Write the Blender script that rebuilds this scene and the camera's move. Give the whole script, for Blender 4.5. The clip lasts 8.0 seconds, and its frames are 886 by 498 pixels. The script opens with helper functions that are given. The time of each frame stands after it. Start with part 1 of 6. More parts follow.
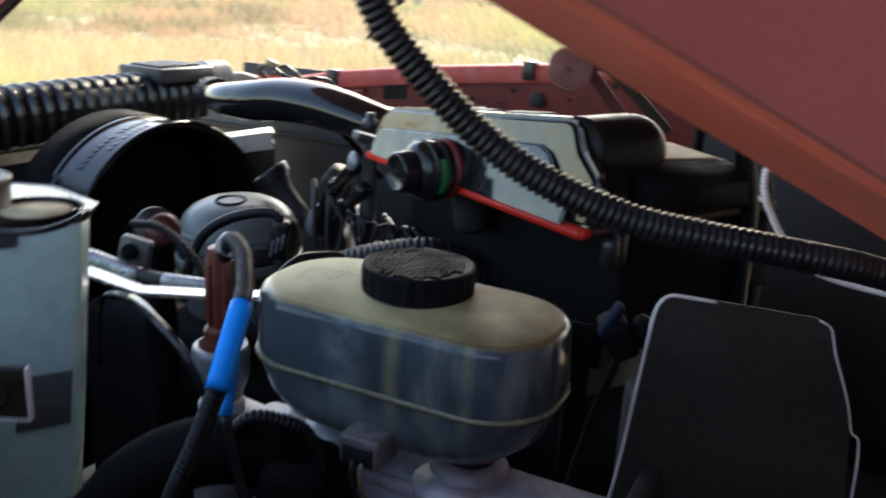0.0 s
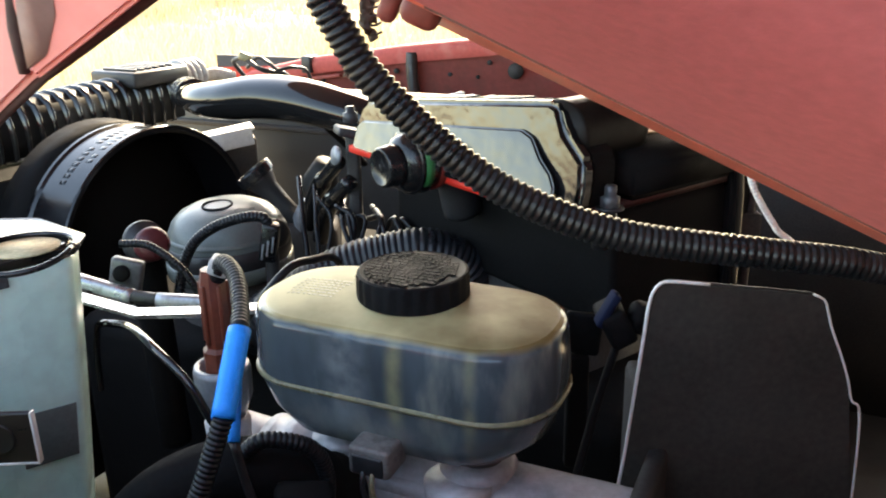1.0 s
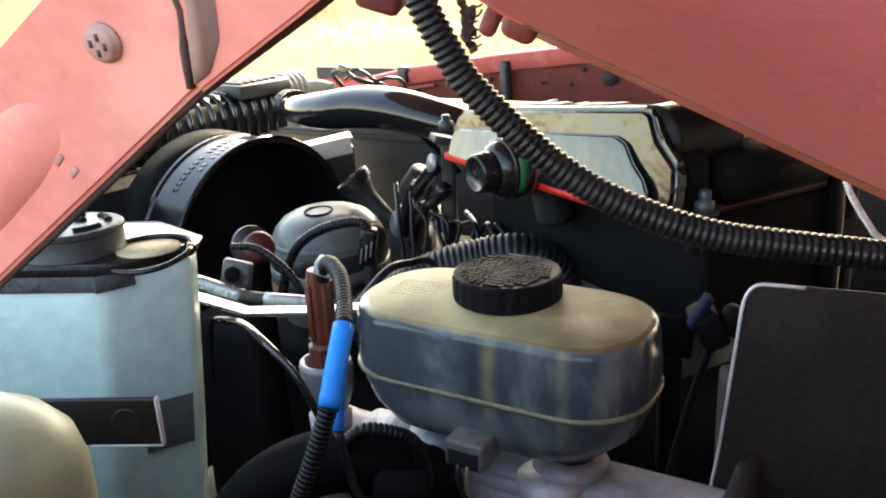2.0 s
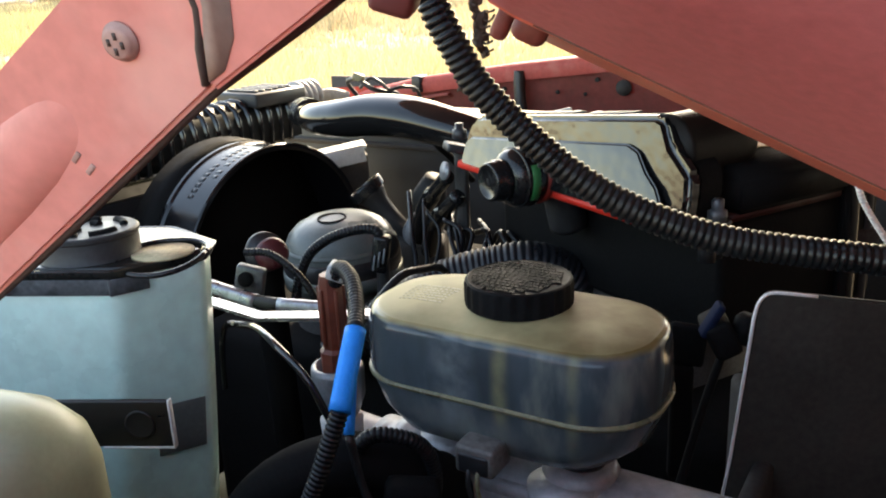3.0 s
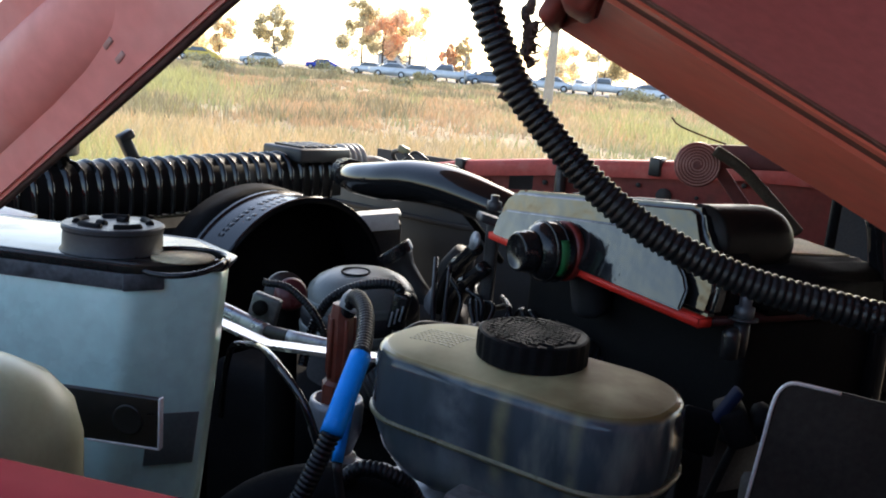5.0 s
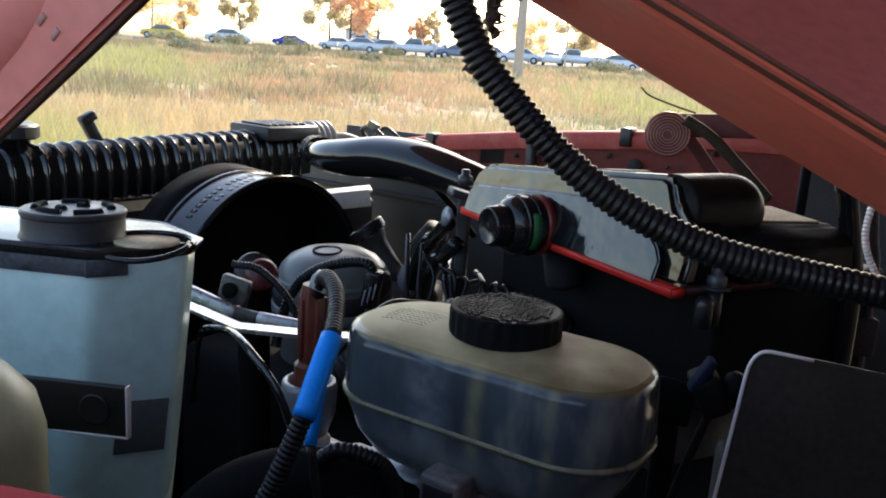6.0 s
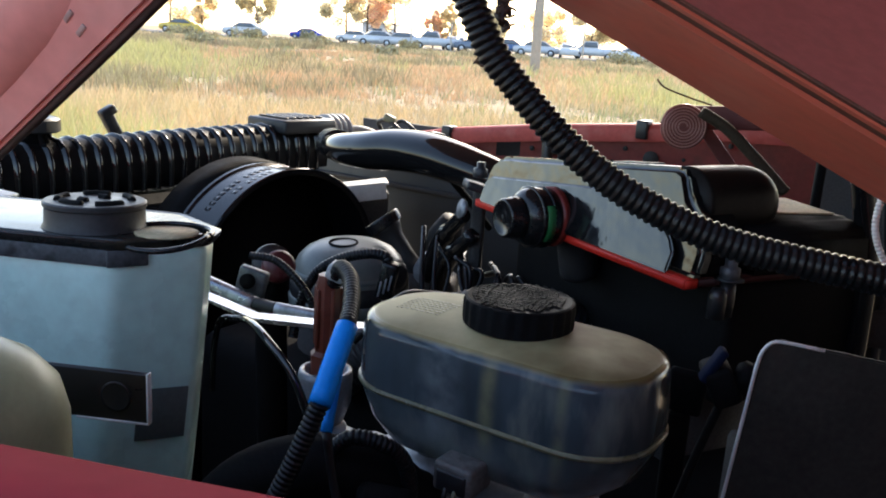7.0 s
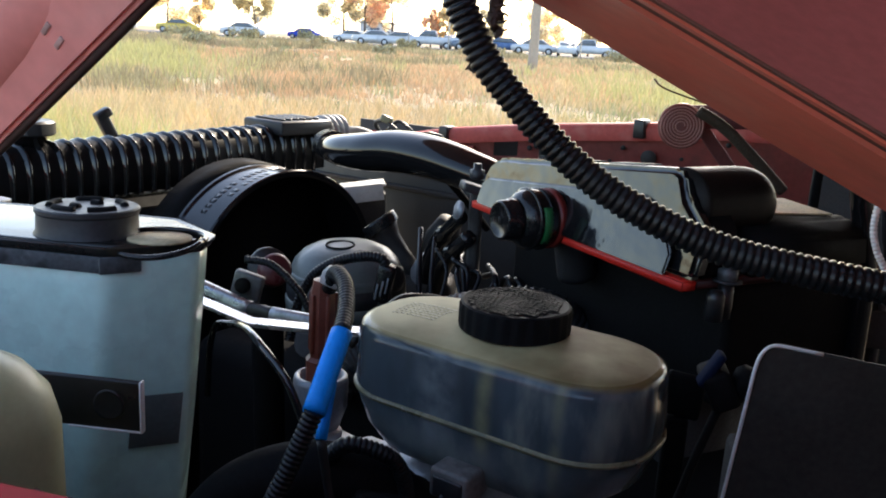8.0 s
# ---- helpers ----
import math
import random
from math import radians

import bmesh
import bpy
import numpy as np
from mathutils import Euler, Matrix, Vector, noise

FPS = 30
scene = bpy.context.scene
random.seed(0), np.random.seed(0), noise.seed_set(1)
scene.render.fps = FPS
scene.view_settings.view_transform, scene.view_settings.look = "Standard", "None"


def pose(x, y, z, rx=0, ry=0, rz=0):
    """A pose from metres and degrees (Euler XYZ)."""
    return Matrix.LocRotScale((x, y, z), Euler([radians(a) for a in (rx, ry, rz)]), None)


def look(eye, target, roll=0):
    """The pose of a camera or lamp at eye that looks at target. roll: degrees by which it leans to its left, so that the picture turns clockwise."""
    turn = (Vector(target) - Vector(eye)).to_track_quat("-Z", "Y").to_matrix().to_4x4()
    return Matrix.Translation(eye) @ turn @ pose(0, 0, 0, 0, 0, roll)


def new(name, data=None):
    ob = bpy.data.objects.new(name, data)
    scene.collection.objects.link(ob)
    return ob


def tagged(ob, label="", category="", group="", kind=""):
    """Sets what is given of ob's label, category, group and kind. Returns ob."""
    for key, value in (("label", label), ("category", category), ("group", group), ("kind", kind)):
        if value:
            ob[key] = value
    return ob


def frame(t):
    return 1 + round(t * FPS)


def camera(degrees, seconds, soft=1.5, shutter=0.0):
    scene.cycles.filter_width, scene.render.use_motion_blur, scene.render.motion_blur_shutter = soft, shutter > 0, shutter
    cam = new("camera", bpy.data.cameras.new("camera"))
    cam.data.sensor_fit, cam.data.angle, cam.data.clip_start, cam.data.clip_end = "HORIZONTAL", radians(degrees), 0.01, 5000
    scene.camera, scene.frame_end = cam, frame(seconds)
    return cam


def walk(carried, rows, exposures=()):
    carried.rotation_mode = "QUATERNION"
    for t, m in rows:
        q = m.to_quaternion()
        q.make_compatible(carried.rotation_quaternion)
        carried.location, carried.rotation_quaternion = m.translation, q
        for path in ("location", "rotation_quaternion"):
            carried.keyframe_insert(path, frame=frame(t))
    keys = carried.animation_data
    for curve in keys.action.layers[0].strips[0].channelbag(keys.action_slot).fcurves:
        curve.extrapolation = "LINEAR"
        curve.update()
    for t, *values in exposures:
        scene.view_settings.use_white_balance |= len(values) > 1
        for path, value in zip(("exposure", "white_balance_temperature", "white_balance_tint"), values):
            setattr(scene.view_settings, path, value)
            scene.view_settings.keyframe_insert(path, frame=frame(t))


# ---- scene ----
from mathutils import bvhtree

cam = camera(55.2, 8.0, soft=1.9, shutter=0.5)
PATH = [
    (0, (0.072, 0.12, 1.35), (0.063, 2.03, 0.755), 3.4),
    (0.2, (0.072, 0.126, 1.364), (0.139, 2.019, 0.723), -0.4),
    (0.5, (0.072, 0.128, 1.369), (0.164, 2.015, 0.712), -1.6),
    (1, (0.071, 0.125, 1.366), (0.086, 2.011, 0.702), -1.1),
    (1.5, (0.07, 0.118, 1.371), (0.012, 2.019, 0.751), -2.7),
    (1.7, (0.07, 0.11, 1.37), (-0.082, 1.996, 0.723), -3.1),
    (2.8, (0.071, 0.108, 1.367), (-0.161, 2.001, 0.764), -2.8),
    (3, (0.071, 0.107, 1.367), (-0.161, 1.996, 0.752), -2.8),
    (3.5, (0.073, 0.114, 1.352), (-0.098, 1.995, 0.694), 0.2),
    (4, (0.073, 0.115, 1.346), (-0.069, 2.03, 0.785), 2.1),
    (4.5, (0.073, 0.107, 1.345), (-0.219, 2.037, 0.909), 5.3),
    (5, (0.074, 0.106, 1.34), (-0.231, 2.042, 0.941), 5.0),
    (5.2, (0.074, 0.106, 1.339), (-0.218, 2.038, 0.912), 4.7),
    (6.3, (0.076, 0.114, 1.341), (-0.154, 2.047, 0.884), 3.8),
    (6.5, (0.077, 0.113, 1.343), (-0.16, 2.044, 0.88), 3.5),
    (7, (0.077, 0.107, 1.34), (-0.199, 2.032, 0.87), 3.7),
    (7.5, (0.077, 0.107, 1.341), (-0.201, 2.03, 0.867), 3.7),
    (8, (0.078, 0.111, 1.342), (-0.195, 2.035, 0.87), 3.4),
]
walk(cam, [(t, look(eye, target, roll)) for t, eye, target, roll in PATH], exposures=[(t, e, k, 8 if t < 3.2 else 11) for t, e, k in ((0.0, 2.03, 6900), (0.2, 2.62, 6800), (0.5, 2.98, 7500), (1.0, 3.14, 8300), (1.5, 3.08, 8300), (3.0, 2.58, 8400), (3.5, 2.15, 7700), (4.0, 2.32, 7000), (4.5, 2.10, 6800), (5.0, 1.62, 6800), (8.0, 1.70, 6900))])

# ---- world, sun ----
SUN_EL, SUN_AZ = radians(34), radians(8)
world = bpy.data.worlds.new("world")
scene.world = world
world.use_nodes = True
wn = world.node_tree.nodes
sky = wn.new("ShaderNodeTexSky")
sky.sky_type, sky.sun_disc, sky.sun_elevation, sky.sun_rotation = "NISHITA", False, SUN_EL, SUN_AZ
sky.dust_density, sky.air_density, sky.ozone_density = 1.2, 1.0, 1.0
wn["Background"].inputs["Strength"].default_value = 0.15
world.node_tree.links.new(sky.outputs[0], wn["Background"].inputs["Color"])
sun = new("sun", bpy.data.lights.new("sun", "SUN"))
sun.data.energy, sun.data.angle, sun.data.color = 2.3, radians(1), (1.0, 0.91, 0.78)
sun_way = Vector((math.sin(SUN_AZ) * math.cos(SUN_EL), math.cos(SUN_AZ) * math.cos(SUN_EL), math.sin(SUN_EL)))
sun.matrix_world = look(sun_way * 50, (0, 0, 0))


# ---- materials ----
def mat(name, color, rough=0.5, metal=0.0, var=0.15, scale=40.0, fine=400.0, bump=0.0, spot=None, spot_amount=0.0,
        trans=0.0, coat=0.0, relief=0.001, rvar=0.1, island=0.0, spot_scale=None, sss=0.0, spec=0.5):
    m = bpy.data.materials.new(name)
    m.use_nodes = True
    nt = m.node_tree
    b = nt.nodes["Principled BSDF"]
    tc = nt.nodes.new("ShaderNodeTexCoord")
    n1 = nt.nodes.new("ShaderNodeTexNoise")
    n1.inputs["Scale"].default_value, n1.inputs["Detail"].default_value = scale, 6
    n2 = nt.nodes.new("ShaderNodeTexNoise")
    n2.inputs["Scale"].default_value, n2.inputs["Detail"].default_value = fine, 3
    for n in (n1, n2):
        nt.links.new(tc.outputs["Object"], n.inputs["Vector"])
    add = nt.nodes.new("ShaderNodeMath")
    add.operation = "ADD"
    nt.links.new(n1.outputs["Fac"], add.inputs[0])
    nt.links.new(n2.outputs["Fac"], add.inputs[1])
    mr = nt.nodes.new("ShaderNodeMapRange")
    mr.inputs["From Min"].default_value, mr.inputs["From Max"].default_value = 0.6, 1.4
    mr.inputs["To Min"].default_value, mr.inputs["To Max"].default_value = 1 - var, 1 + var
    nt.links.new(add.outputs[0], mr.inputs["Value"])
    val = mr.outputs[0]
    if island:
        geo = nt.nodes.new("ShaderNodeNewGeometry")
        mi = nt.nodes.new("ShaderNodeMapRange")
        mi.inputs["To Min"].default_value, mi.inputs["To Max"].default_value = 1 - island, 1 + island
        nt.links.new(geo.outputs["Random Per Island"], mi.inputs["Value"])
        mul = nt.nodes.new("ShaderNodeMath")
        mul.operation = "MULTIPLY"
        nt.links.new(val, mul.inputs[0])
        nt.links.new(mi.outputs[0], mul.inputs[1])
        val = mul.outputs[0]
    sc = nt.nodes.new("ShaderNodeVectorMath")
    sc.operation = "SCALE"
    sc.inputs[0].default_value = color
    nt.links.new(val, sc.inputs["Scale"])
    out = sc.outputs[0]
    if spot:
        n3 = nt.nodes.new("ShaderNodeTexNoise")
        n3.inputs["Scale"].default_value, n3.inputs["Detail"].default_value = spot_scale or scale * 2.3, 8
        nt.links.new(tc.outputs["Object"], n3.inputs["Vector"])
        r3 = nt.nodes.new("ShaderNodeMapRange")
        r3.inputs["From Min"].default_value, r3.inputs["From Max"].default_value = 0.52, 0.72
        r3.inputs["To Max"].default_value = spot_amount
        nt.links.new(n3.outputs["Fac"], r3.inputs["Value"])
        mix = nt.nodes.new("ShaderNodeMix")
        mix.data_type = "RGBA"
        mix.inputs["B"].default_value = (*spot, 1)
        nt.links.new(r3.outputs[0], mix.inputs["Factor"])
        nt.links.new(out, mix.inputs["A"])
        out = mix.outputs["Result"]
    nt.links.new(out, b.inputs["Base Color"])
    rr = nt.nodes.new("ShaderNodeMapRange")
    rr.inputs["From Min"].default_value, rr.inputs["From Max"].default_value = 0.35, 0.65
    rr.inputs["To Min"].default_value, rr.inputs["To Max"].default_value = max(0.02, rough - rvar), min(1, rough + rvar)
    nt.links.new(n1.outputs["Fac"], rr.inputs["Value"])
    nt.links.new(rr.outputs[0], b.inputs["Roughness"])
    b.inputs["Metallic"].default_value = metal
    b.inputs["Specular IOR Level"].default_value = spec
    b.inputs["Transmission Weight"].default_value = trans
    b.inputs["Coat Weight"].default_value = coat
    b.inputs["Coat Roughness"].default_value = 0.08
    if sss:
        b.inputs["Subsurface Weight"].default_value = sss
        b.inputs["Subsurface Radius"].default_value = (0.02, 0.02, 0.02)
        b.inputs["Subsurface Scale"].default_value = 1.0
    if bump:
        bp = nt.nodes.new("ShaderNodeBump")
        bp.inputs["Strength"].default_value, bp.inputs["Distance"].default_value = bump, relief
        nt.links.new(n2.outputs["Fac"], bp.inputs["Height"])
        nt.links.new(bp.outputs[0], b.inputs["Normal"])
    return m


def stretch(m, s):
    """Draws the material's pattern out along its axes."""
    nt = m.node_tree
    mp = nt.nodes.new("ShaderNodeMapping")
    mp.inputs["Scale"].default_value = s
    tc = next(n for n in nt.nodes if n.type == "TEX_COORD")
    for l in list(nt.links):
        if l.from_node == tc:
            nt.links.new(mp.outputs[0], l.to_socket)
    nt.links.new(tc.outputs["Object"], mp.inputs["Vector"])
    return m


FENDER = mat("red_fender_paint", (0.50, 0.095, 0.08), 0.5, spec=0.22, var=0.16, scale=14, fine=150, spot=(0.56, 0.20, 0.17), spot_amount=0.5, spot_scale=30)
RED_DULL = mat("dull_red_paint", (0.36, 0.075, 0.060), 0.55, var=0.2, scale=15, fine=120, spot=(0.18, 0.07, 0.055), spot_amount=0.5, bump=0.1)
# Same red as the hood, with the underside's shade put into the colour.
UNDER = mat("shade_dark_red", (0.13, 0.035, 0.035), 0.6, var=0.3, scale=10, fine=90, spot=(0.06, 0.03, 0.03), spot_amount=0.5, bump=0.1)
RUST = mat("rusty_brown_metal", (0.13, 0.055, 0.04), 0.7, 0.2, var=0.35, scale=50, bump=0.4)
GLOSS = mat("glossy_black_paint", (0.010, 0.010, 0.011), 0.06, var=0.2, rvar=0.03, scale=25, fine=24, bump=1.0, relief=0.0022, coat=0.5, spot=(0.08, 0.07, 0.055), spot_amount=0.05, spot_scale=150)
SATIN = mat("satin_black_plastic", (0.011, 0.011, 0.012), 0.22, spec=0.4, var=0.3, rvar=0.08, scale=30, bump=0.05)
BLACK = mat("black_plastic", (0.022, 0.022, 0.024), 0.38, var=0.3, scale=60, bump=0.15)
LOOM = mat("black_loom_plastic", (0.0078, 0.0088, 0.0108), 0.34, spec=0.32, var=0.4, scale=30, rvar=0.12, spot=(0.018, 0.020, 0.022), spot_amount=0.3, spot_scale=90, bump=0.1)
RUBBER = mat("black_rubber", (0.018, 0.0175, 0.017), 0.6, spec=0.25, var=0.3, scale=50, bump=0.2)
DUCTMAT = mat("grey_black_duct_rubber", (0.013, 0.015, 0.019), 0.36, spec=0.4, var=0.3, scale=50, bump=0.1)
BOXBLK = mat("dusty_black_box_plastic", (0.046, 0.044, 0.039), 0.55, spec=0.10, var=0.3, scale=25, fine=300, spot=(0.060, 0.056, 0.048), spot_amount=0.4, bump=0.1)
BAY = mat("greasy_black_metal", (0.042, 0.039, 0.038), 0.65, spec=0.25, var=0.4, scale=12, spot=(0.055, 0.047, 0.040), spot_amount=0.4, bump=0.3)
ALU = mat("cast_aluminium", (0.50, 0.49, 0.51), 0.5, 0.3, var=0.2, scale=20, fine=260, bump=0.25, spot=(0.10, 0.082, 0.070), spot_amount=0.8, spot_scale=28)
# Rail's red is darkened: shade on the bulge is put into the paint.
DARKRED = mat("shaded_red_rail_paint", (0.42, 0.130, 0.143), 0.42, spec=0.4, var=0.18, scale=14, fine=500, spot=(0.52, 0.26, 0.26), spot_amount=0.6, spot_scale=16, bump=0.10)
# Near fender's red, darkened because its shade is put into the paint.
CRIMSON = mat("shaded_fender_paint", (0.30, 0.026, 0.042), 0.7, spec=0.02, var=0.14, scale=14, fine=150, spot=(0.33, 0.045, 0.06), spot_amount=0.4, spot_scale=30)
HAZY = mat("hazy_black_plastic", (0.007, 0.0068, 0.008), 0.16, spec=0.50, var=0.4, rvar=0.08, scale=14, spot=(0.024, 0.023, 0.027), spot_amount=0.5, spot_scale=22)
CAPGREY = mat("worn_black_cap_plastic", (0.035, 0.035, 0.037), 0.4, spec=0.3, var=0.3, scale=60, bump=0.1)
BROWNED = mat("dusty_brown_black_casting", (0.010, 0.0095, 0.009), 0.40, spec=0.16, var=0.4, scale=30, spot=(0.022, 0.019, 0.015), spot_amount=0.4, spot_scale=40)
PRIMER = mat("dirty_primer", (0.27, 0.195, 0.175), 0.6, var=0.25, scale=120)
STEEL = mat("bare_steel", (0.55, 0.55, 0.55), 0.3, 0.9, var=0.2, scale=80)
GRIMY = mat("grimy_zinc", (0.050, 0.052, 0.058), 0.45, 0.4, var=0.35, scale=60, bump=0.2)
DULLZINC = mat("grimy_dark_zinc", (0.115, 0.12, 0.13), 0.45, 0.4, var=0.3, scale=60, spot=(0.05, 0.05, 0.05), spot_amount=0.5, bump=0.2)
ZINC = mat("dull_zinc", (0.26, 0.27, 0.29), 0.42, 0.45, var=0.25, scale=60, bump=0.2)
DOME = mat("grey_painted_dome", (0.125, 0.142, 0.134), 0.36, var=0.12, scale=20, spot=(0.17, 0.175, 0.155), spot_amount=0.3, spot_scale=15)
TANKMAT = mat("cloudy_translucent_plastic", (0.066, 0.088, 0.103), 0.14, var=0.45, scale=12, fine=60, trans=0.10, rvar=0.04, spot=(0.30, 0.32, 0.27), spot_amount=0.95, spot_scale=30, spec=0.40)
PLUG = mat("dirty_grey_plug_plastic", (0.17, 0.16, 0.15), 0.5, var=0.3, scale=80, spot=(0.06, 0.05, 0.045), spot_amount=0.7, bump=0.2)
TOPMAT = mat("pale_cream_plastic", (0.66, 0.59, 0.38), 0.5, var=0.2, scale=18, fine=160, spot=(0.40, 0.33, 0.19), spot_amount=0.6, spot_scale=60, spec=0.25)
RIBBLK = mat("dull_black_tank_plastic", (0.010, 0.010, 0.010), 0.45, spec=0.12, var=0.3, scale=30)


def band(m, way, at, half, colour, amount, cloud=30):
    """A soft cloudy band in the material, half as wide as given, about the plane at that distance along way."""
    nt = m.node_tree
    pa = nt.nodes["Principled BSDF"]
    tc = next(n for n in nt.nodes if n.type == "TEX_COORD")
    dot = nt.nodes.new("ShaderNodeVectorMath")
    dot.operation = "DOT_PRODUCT"
    dot.inputs[1].default_value = way
    nt.links.new(tc.outputs["Object"], dot.inputs[0])
    dist = nt.nodes.new("ShaderNodeMath")
    dist.operation = "SUBTRACT"
    dist.inputs[1].default_value = at
    nt.links.new(dot.outputs["Value"], dist.inputs[0])
    size = nt.nodes.new("ShaderNodeMath")
    size.operation = "ABSOLUTE"
    nt.links.new(dist.outputs[0], size.inputs[0])
    mr = nt.nodes.new("ShaderNodeMapRange")
    mr.interpolation_type = "SMOOTHSTEP"
    mr.inputs["From Min"].default_value, mr.inputs["From Max"].default_value = 0.0, half
    mr.inputs["To Min"].default_value, mr.inputs["To Max"].default_value = amount, 0.0
    nt.links.new(size.outputs[0], mr.inputs["Value"])
    ns = nt.nodes.new("ShaderNodeTexNoise")
    ns.inputs["Scale"].default_value, ns.inputs["Detail"].default_value = cloud, 5
    nt.links.new(tc.outputs["Object"], ns.inputs["Vector"])
    cl = nt.nodes.new("ShaderNodeMapRange")
    cl.inputs["From Min"].default_value, cl.inputs["From Max"].default_value = 0.32, 0.62
    nt.links.new(ns.outputs["Fac"], cl.inputs["Value"])
    mul = nt.nodes.new("ShaderNodeMath")
    mul.operation = "MULTIPLY"
    nt.links.new(mr.outputs[0], mul.inputs[0])
    nt.links.new(cl.outputs[0], mul.inputs[1])
    mix = nt.nodes.new("ShaderNodeMix")
    mix.data_type = "RGBA"
    mix.inputs["B"].default_value = (*colour, 1)
    nt.links.new(mul.outputs[0], mix.inputs["Factor"])
    nt.links.new(pa.inputs["Base Color"].links[0].from_socket, mix.inputs["A"])
    nt.links.new(mix.outputs["Result"], pa.inputs["Base Color"])


def level(a, b, z, soft):
    """Material a below the height z and b above it, with a cloudy border; b darkens towards the rear, its sun and shade
    put into the colour.
    """
    nt = a.node_tree
    pa = nt.nodes["Principled BSDF"]
    tc = next(n for n in nt.nodes if n.type == "TEX_COORD")
    sep = nt.nodes.new("ShaderNodeSeparateXYZ")
    nt.links.new(tc.outputs["Object"], sep.inputs[0])
    ns = nt.nodes.new("ShaderNodeTexNoise")
    ns.inputs["Scale"].default_value, ns.inputs["Detail"].default_value = 45, 4
    nt.links.new(tc.outputs["Object"], ns.inputs["Vector"])
    ma = nt.nodes.new("ShaderNodeMath")
    ma.operation = "MULTIPLY_ADD"
    ma.inputs[1].default_value = soft * 2.5
    nt.links.new(ns.outputs["Fac"], ma.inputs[0])
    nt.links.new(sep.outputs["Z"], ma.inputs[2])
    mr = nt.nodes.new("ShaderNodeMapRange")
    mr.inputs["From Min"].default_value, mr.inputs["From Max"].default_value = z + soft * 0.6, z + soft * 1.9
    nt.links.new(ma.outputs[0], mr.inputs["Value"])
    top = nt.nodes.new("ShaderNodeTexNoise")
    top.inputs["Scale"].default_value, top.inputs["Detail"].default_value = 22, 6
    # Painted sun and shade: mottled b goes from pale in front to dark behind.
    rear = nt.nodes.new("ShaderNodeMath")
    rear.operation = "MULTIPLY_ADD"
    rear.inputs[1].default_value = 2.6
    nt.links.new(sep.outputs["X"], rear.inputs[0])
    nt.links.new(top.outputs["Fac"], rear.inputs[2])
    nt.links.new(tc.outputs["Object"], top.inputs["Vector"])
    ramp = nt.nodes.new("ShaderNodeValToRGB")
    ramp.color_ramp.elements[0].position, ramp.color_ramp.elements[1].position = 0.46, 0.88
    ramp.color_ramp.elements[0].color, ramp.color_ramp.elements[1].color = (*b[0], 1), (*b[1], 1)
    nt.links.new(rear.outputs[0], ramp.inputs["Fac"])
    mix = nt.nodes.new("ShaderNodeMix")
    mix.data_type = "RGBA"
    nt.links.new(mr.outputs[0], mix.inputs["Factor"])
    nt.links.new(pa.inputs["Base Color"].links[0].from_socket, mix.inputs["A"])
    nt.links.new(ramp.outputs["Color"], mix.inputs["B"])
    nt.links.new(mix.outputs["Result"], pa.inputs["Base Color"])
    # the dry part is scuffed, the wetted walls stay shiny
    rough = nt.nodes.new("ShaderNodeMix")
    rough.data_type = "FLOAT"
    dry = nt.nodes.new("ShaderNodeMapRange")
    dry.inputs["From Min"].default_value, dry.inputs["From Max"].default_value = z + 0.0010, z + 0.0020
    nt.links.new(sep.outputs["Z"], dry.inputs["Value"])
    nt.links.new(dry.outputs[0], rough.inputs["Factor"])
    nt.links.new(pa.inputs["Roughness"].links[0].from_socket, rough.inputs["A"])
    rough.inputs["B"].default_value = 0.62
    nt.links.new(rough.outputs["Result"], pa.inputs["Roughness"])
    return a


stretch(TANKMAT, (1.0, 1.0, 0.34))
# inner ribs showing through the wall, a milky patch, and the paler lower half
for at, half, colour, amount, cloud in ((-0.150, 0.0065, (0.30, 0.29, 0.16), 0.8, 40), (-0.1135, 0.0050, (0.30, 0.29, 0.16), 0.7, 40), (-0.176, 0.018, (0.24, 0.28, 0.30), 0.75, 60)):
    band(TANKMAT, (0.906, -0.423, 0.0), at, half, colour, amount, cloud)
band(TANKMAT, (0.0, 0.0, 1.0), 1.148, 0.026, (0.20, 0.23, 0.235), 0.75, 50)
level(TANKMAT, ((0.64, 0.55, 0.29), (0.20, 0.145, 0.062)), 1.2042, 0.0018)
LIDMAT = mat("grimy_grey_lid_plastic", (0.085, 0.092, 0.10), 0.45, spec=0.2, var=0.4, scale=40, spot=(0.02, 0.021, 0.022), spot_amount=0.8, spot_scale=90)
LIDTOP = mat("shiny_black_lid_plastic", (0.016, 0.0155, 0.015), 0.2, spec=0.45, var=0.4, scale=30, spot=(0.12, 0.10, 0.06), spot_amount=0.35, spot_scale=35)
# Hood's lower edge: warm bounced light is put into this orange-red.
LIP = mat("orange_red_paint", (0.66, 0.170, 0.130), 0.38, var=0.12, scale=22, fine=200, spot=(0.50, 0.16, 0.11), spot_amount=0.4, spot_scale=40)
BARMAT = mat("pale_bar_metal", (0.72, 0.72, 0.73), 0.28, 0.7, var=0.2, scale=60, spot=(0.42, 0.40, 0.38), spot_amount=0.5)
RODMAT = mat("grey_rod_metal", (0.46, 0.48, 0.52), 0.34, 0.75, var=0.2, scale=60, spot=(0.14, 0.13, 0.12), spot_amount=0.5)
DUSTPINK = mat("dusty_red_bolt", (0.36, 0.22, 0.20), 0.5, var=0.25, scale=200, spot=(0.22, 0.12, 0.11), spot_amount=0.5)
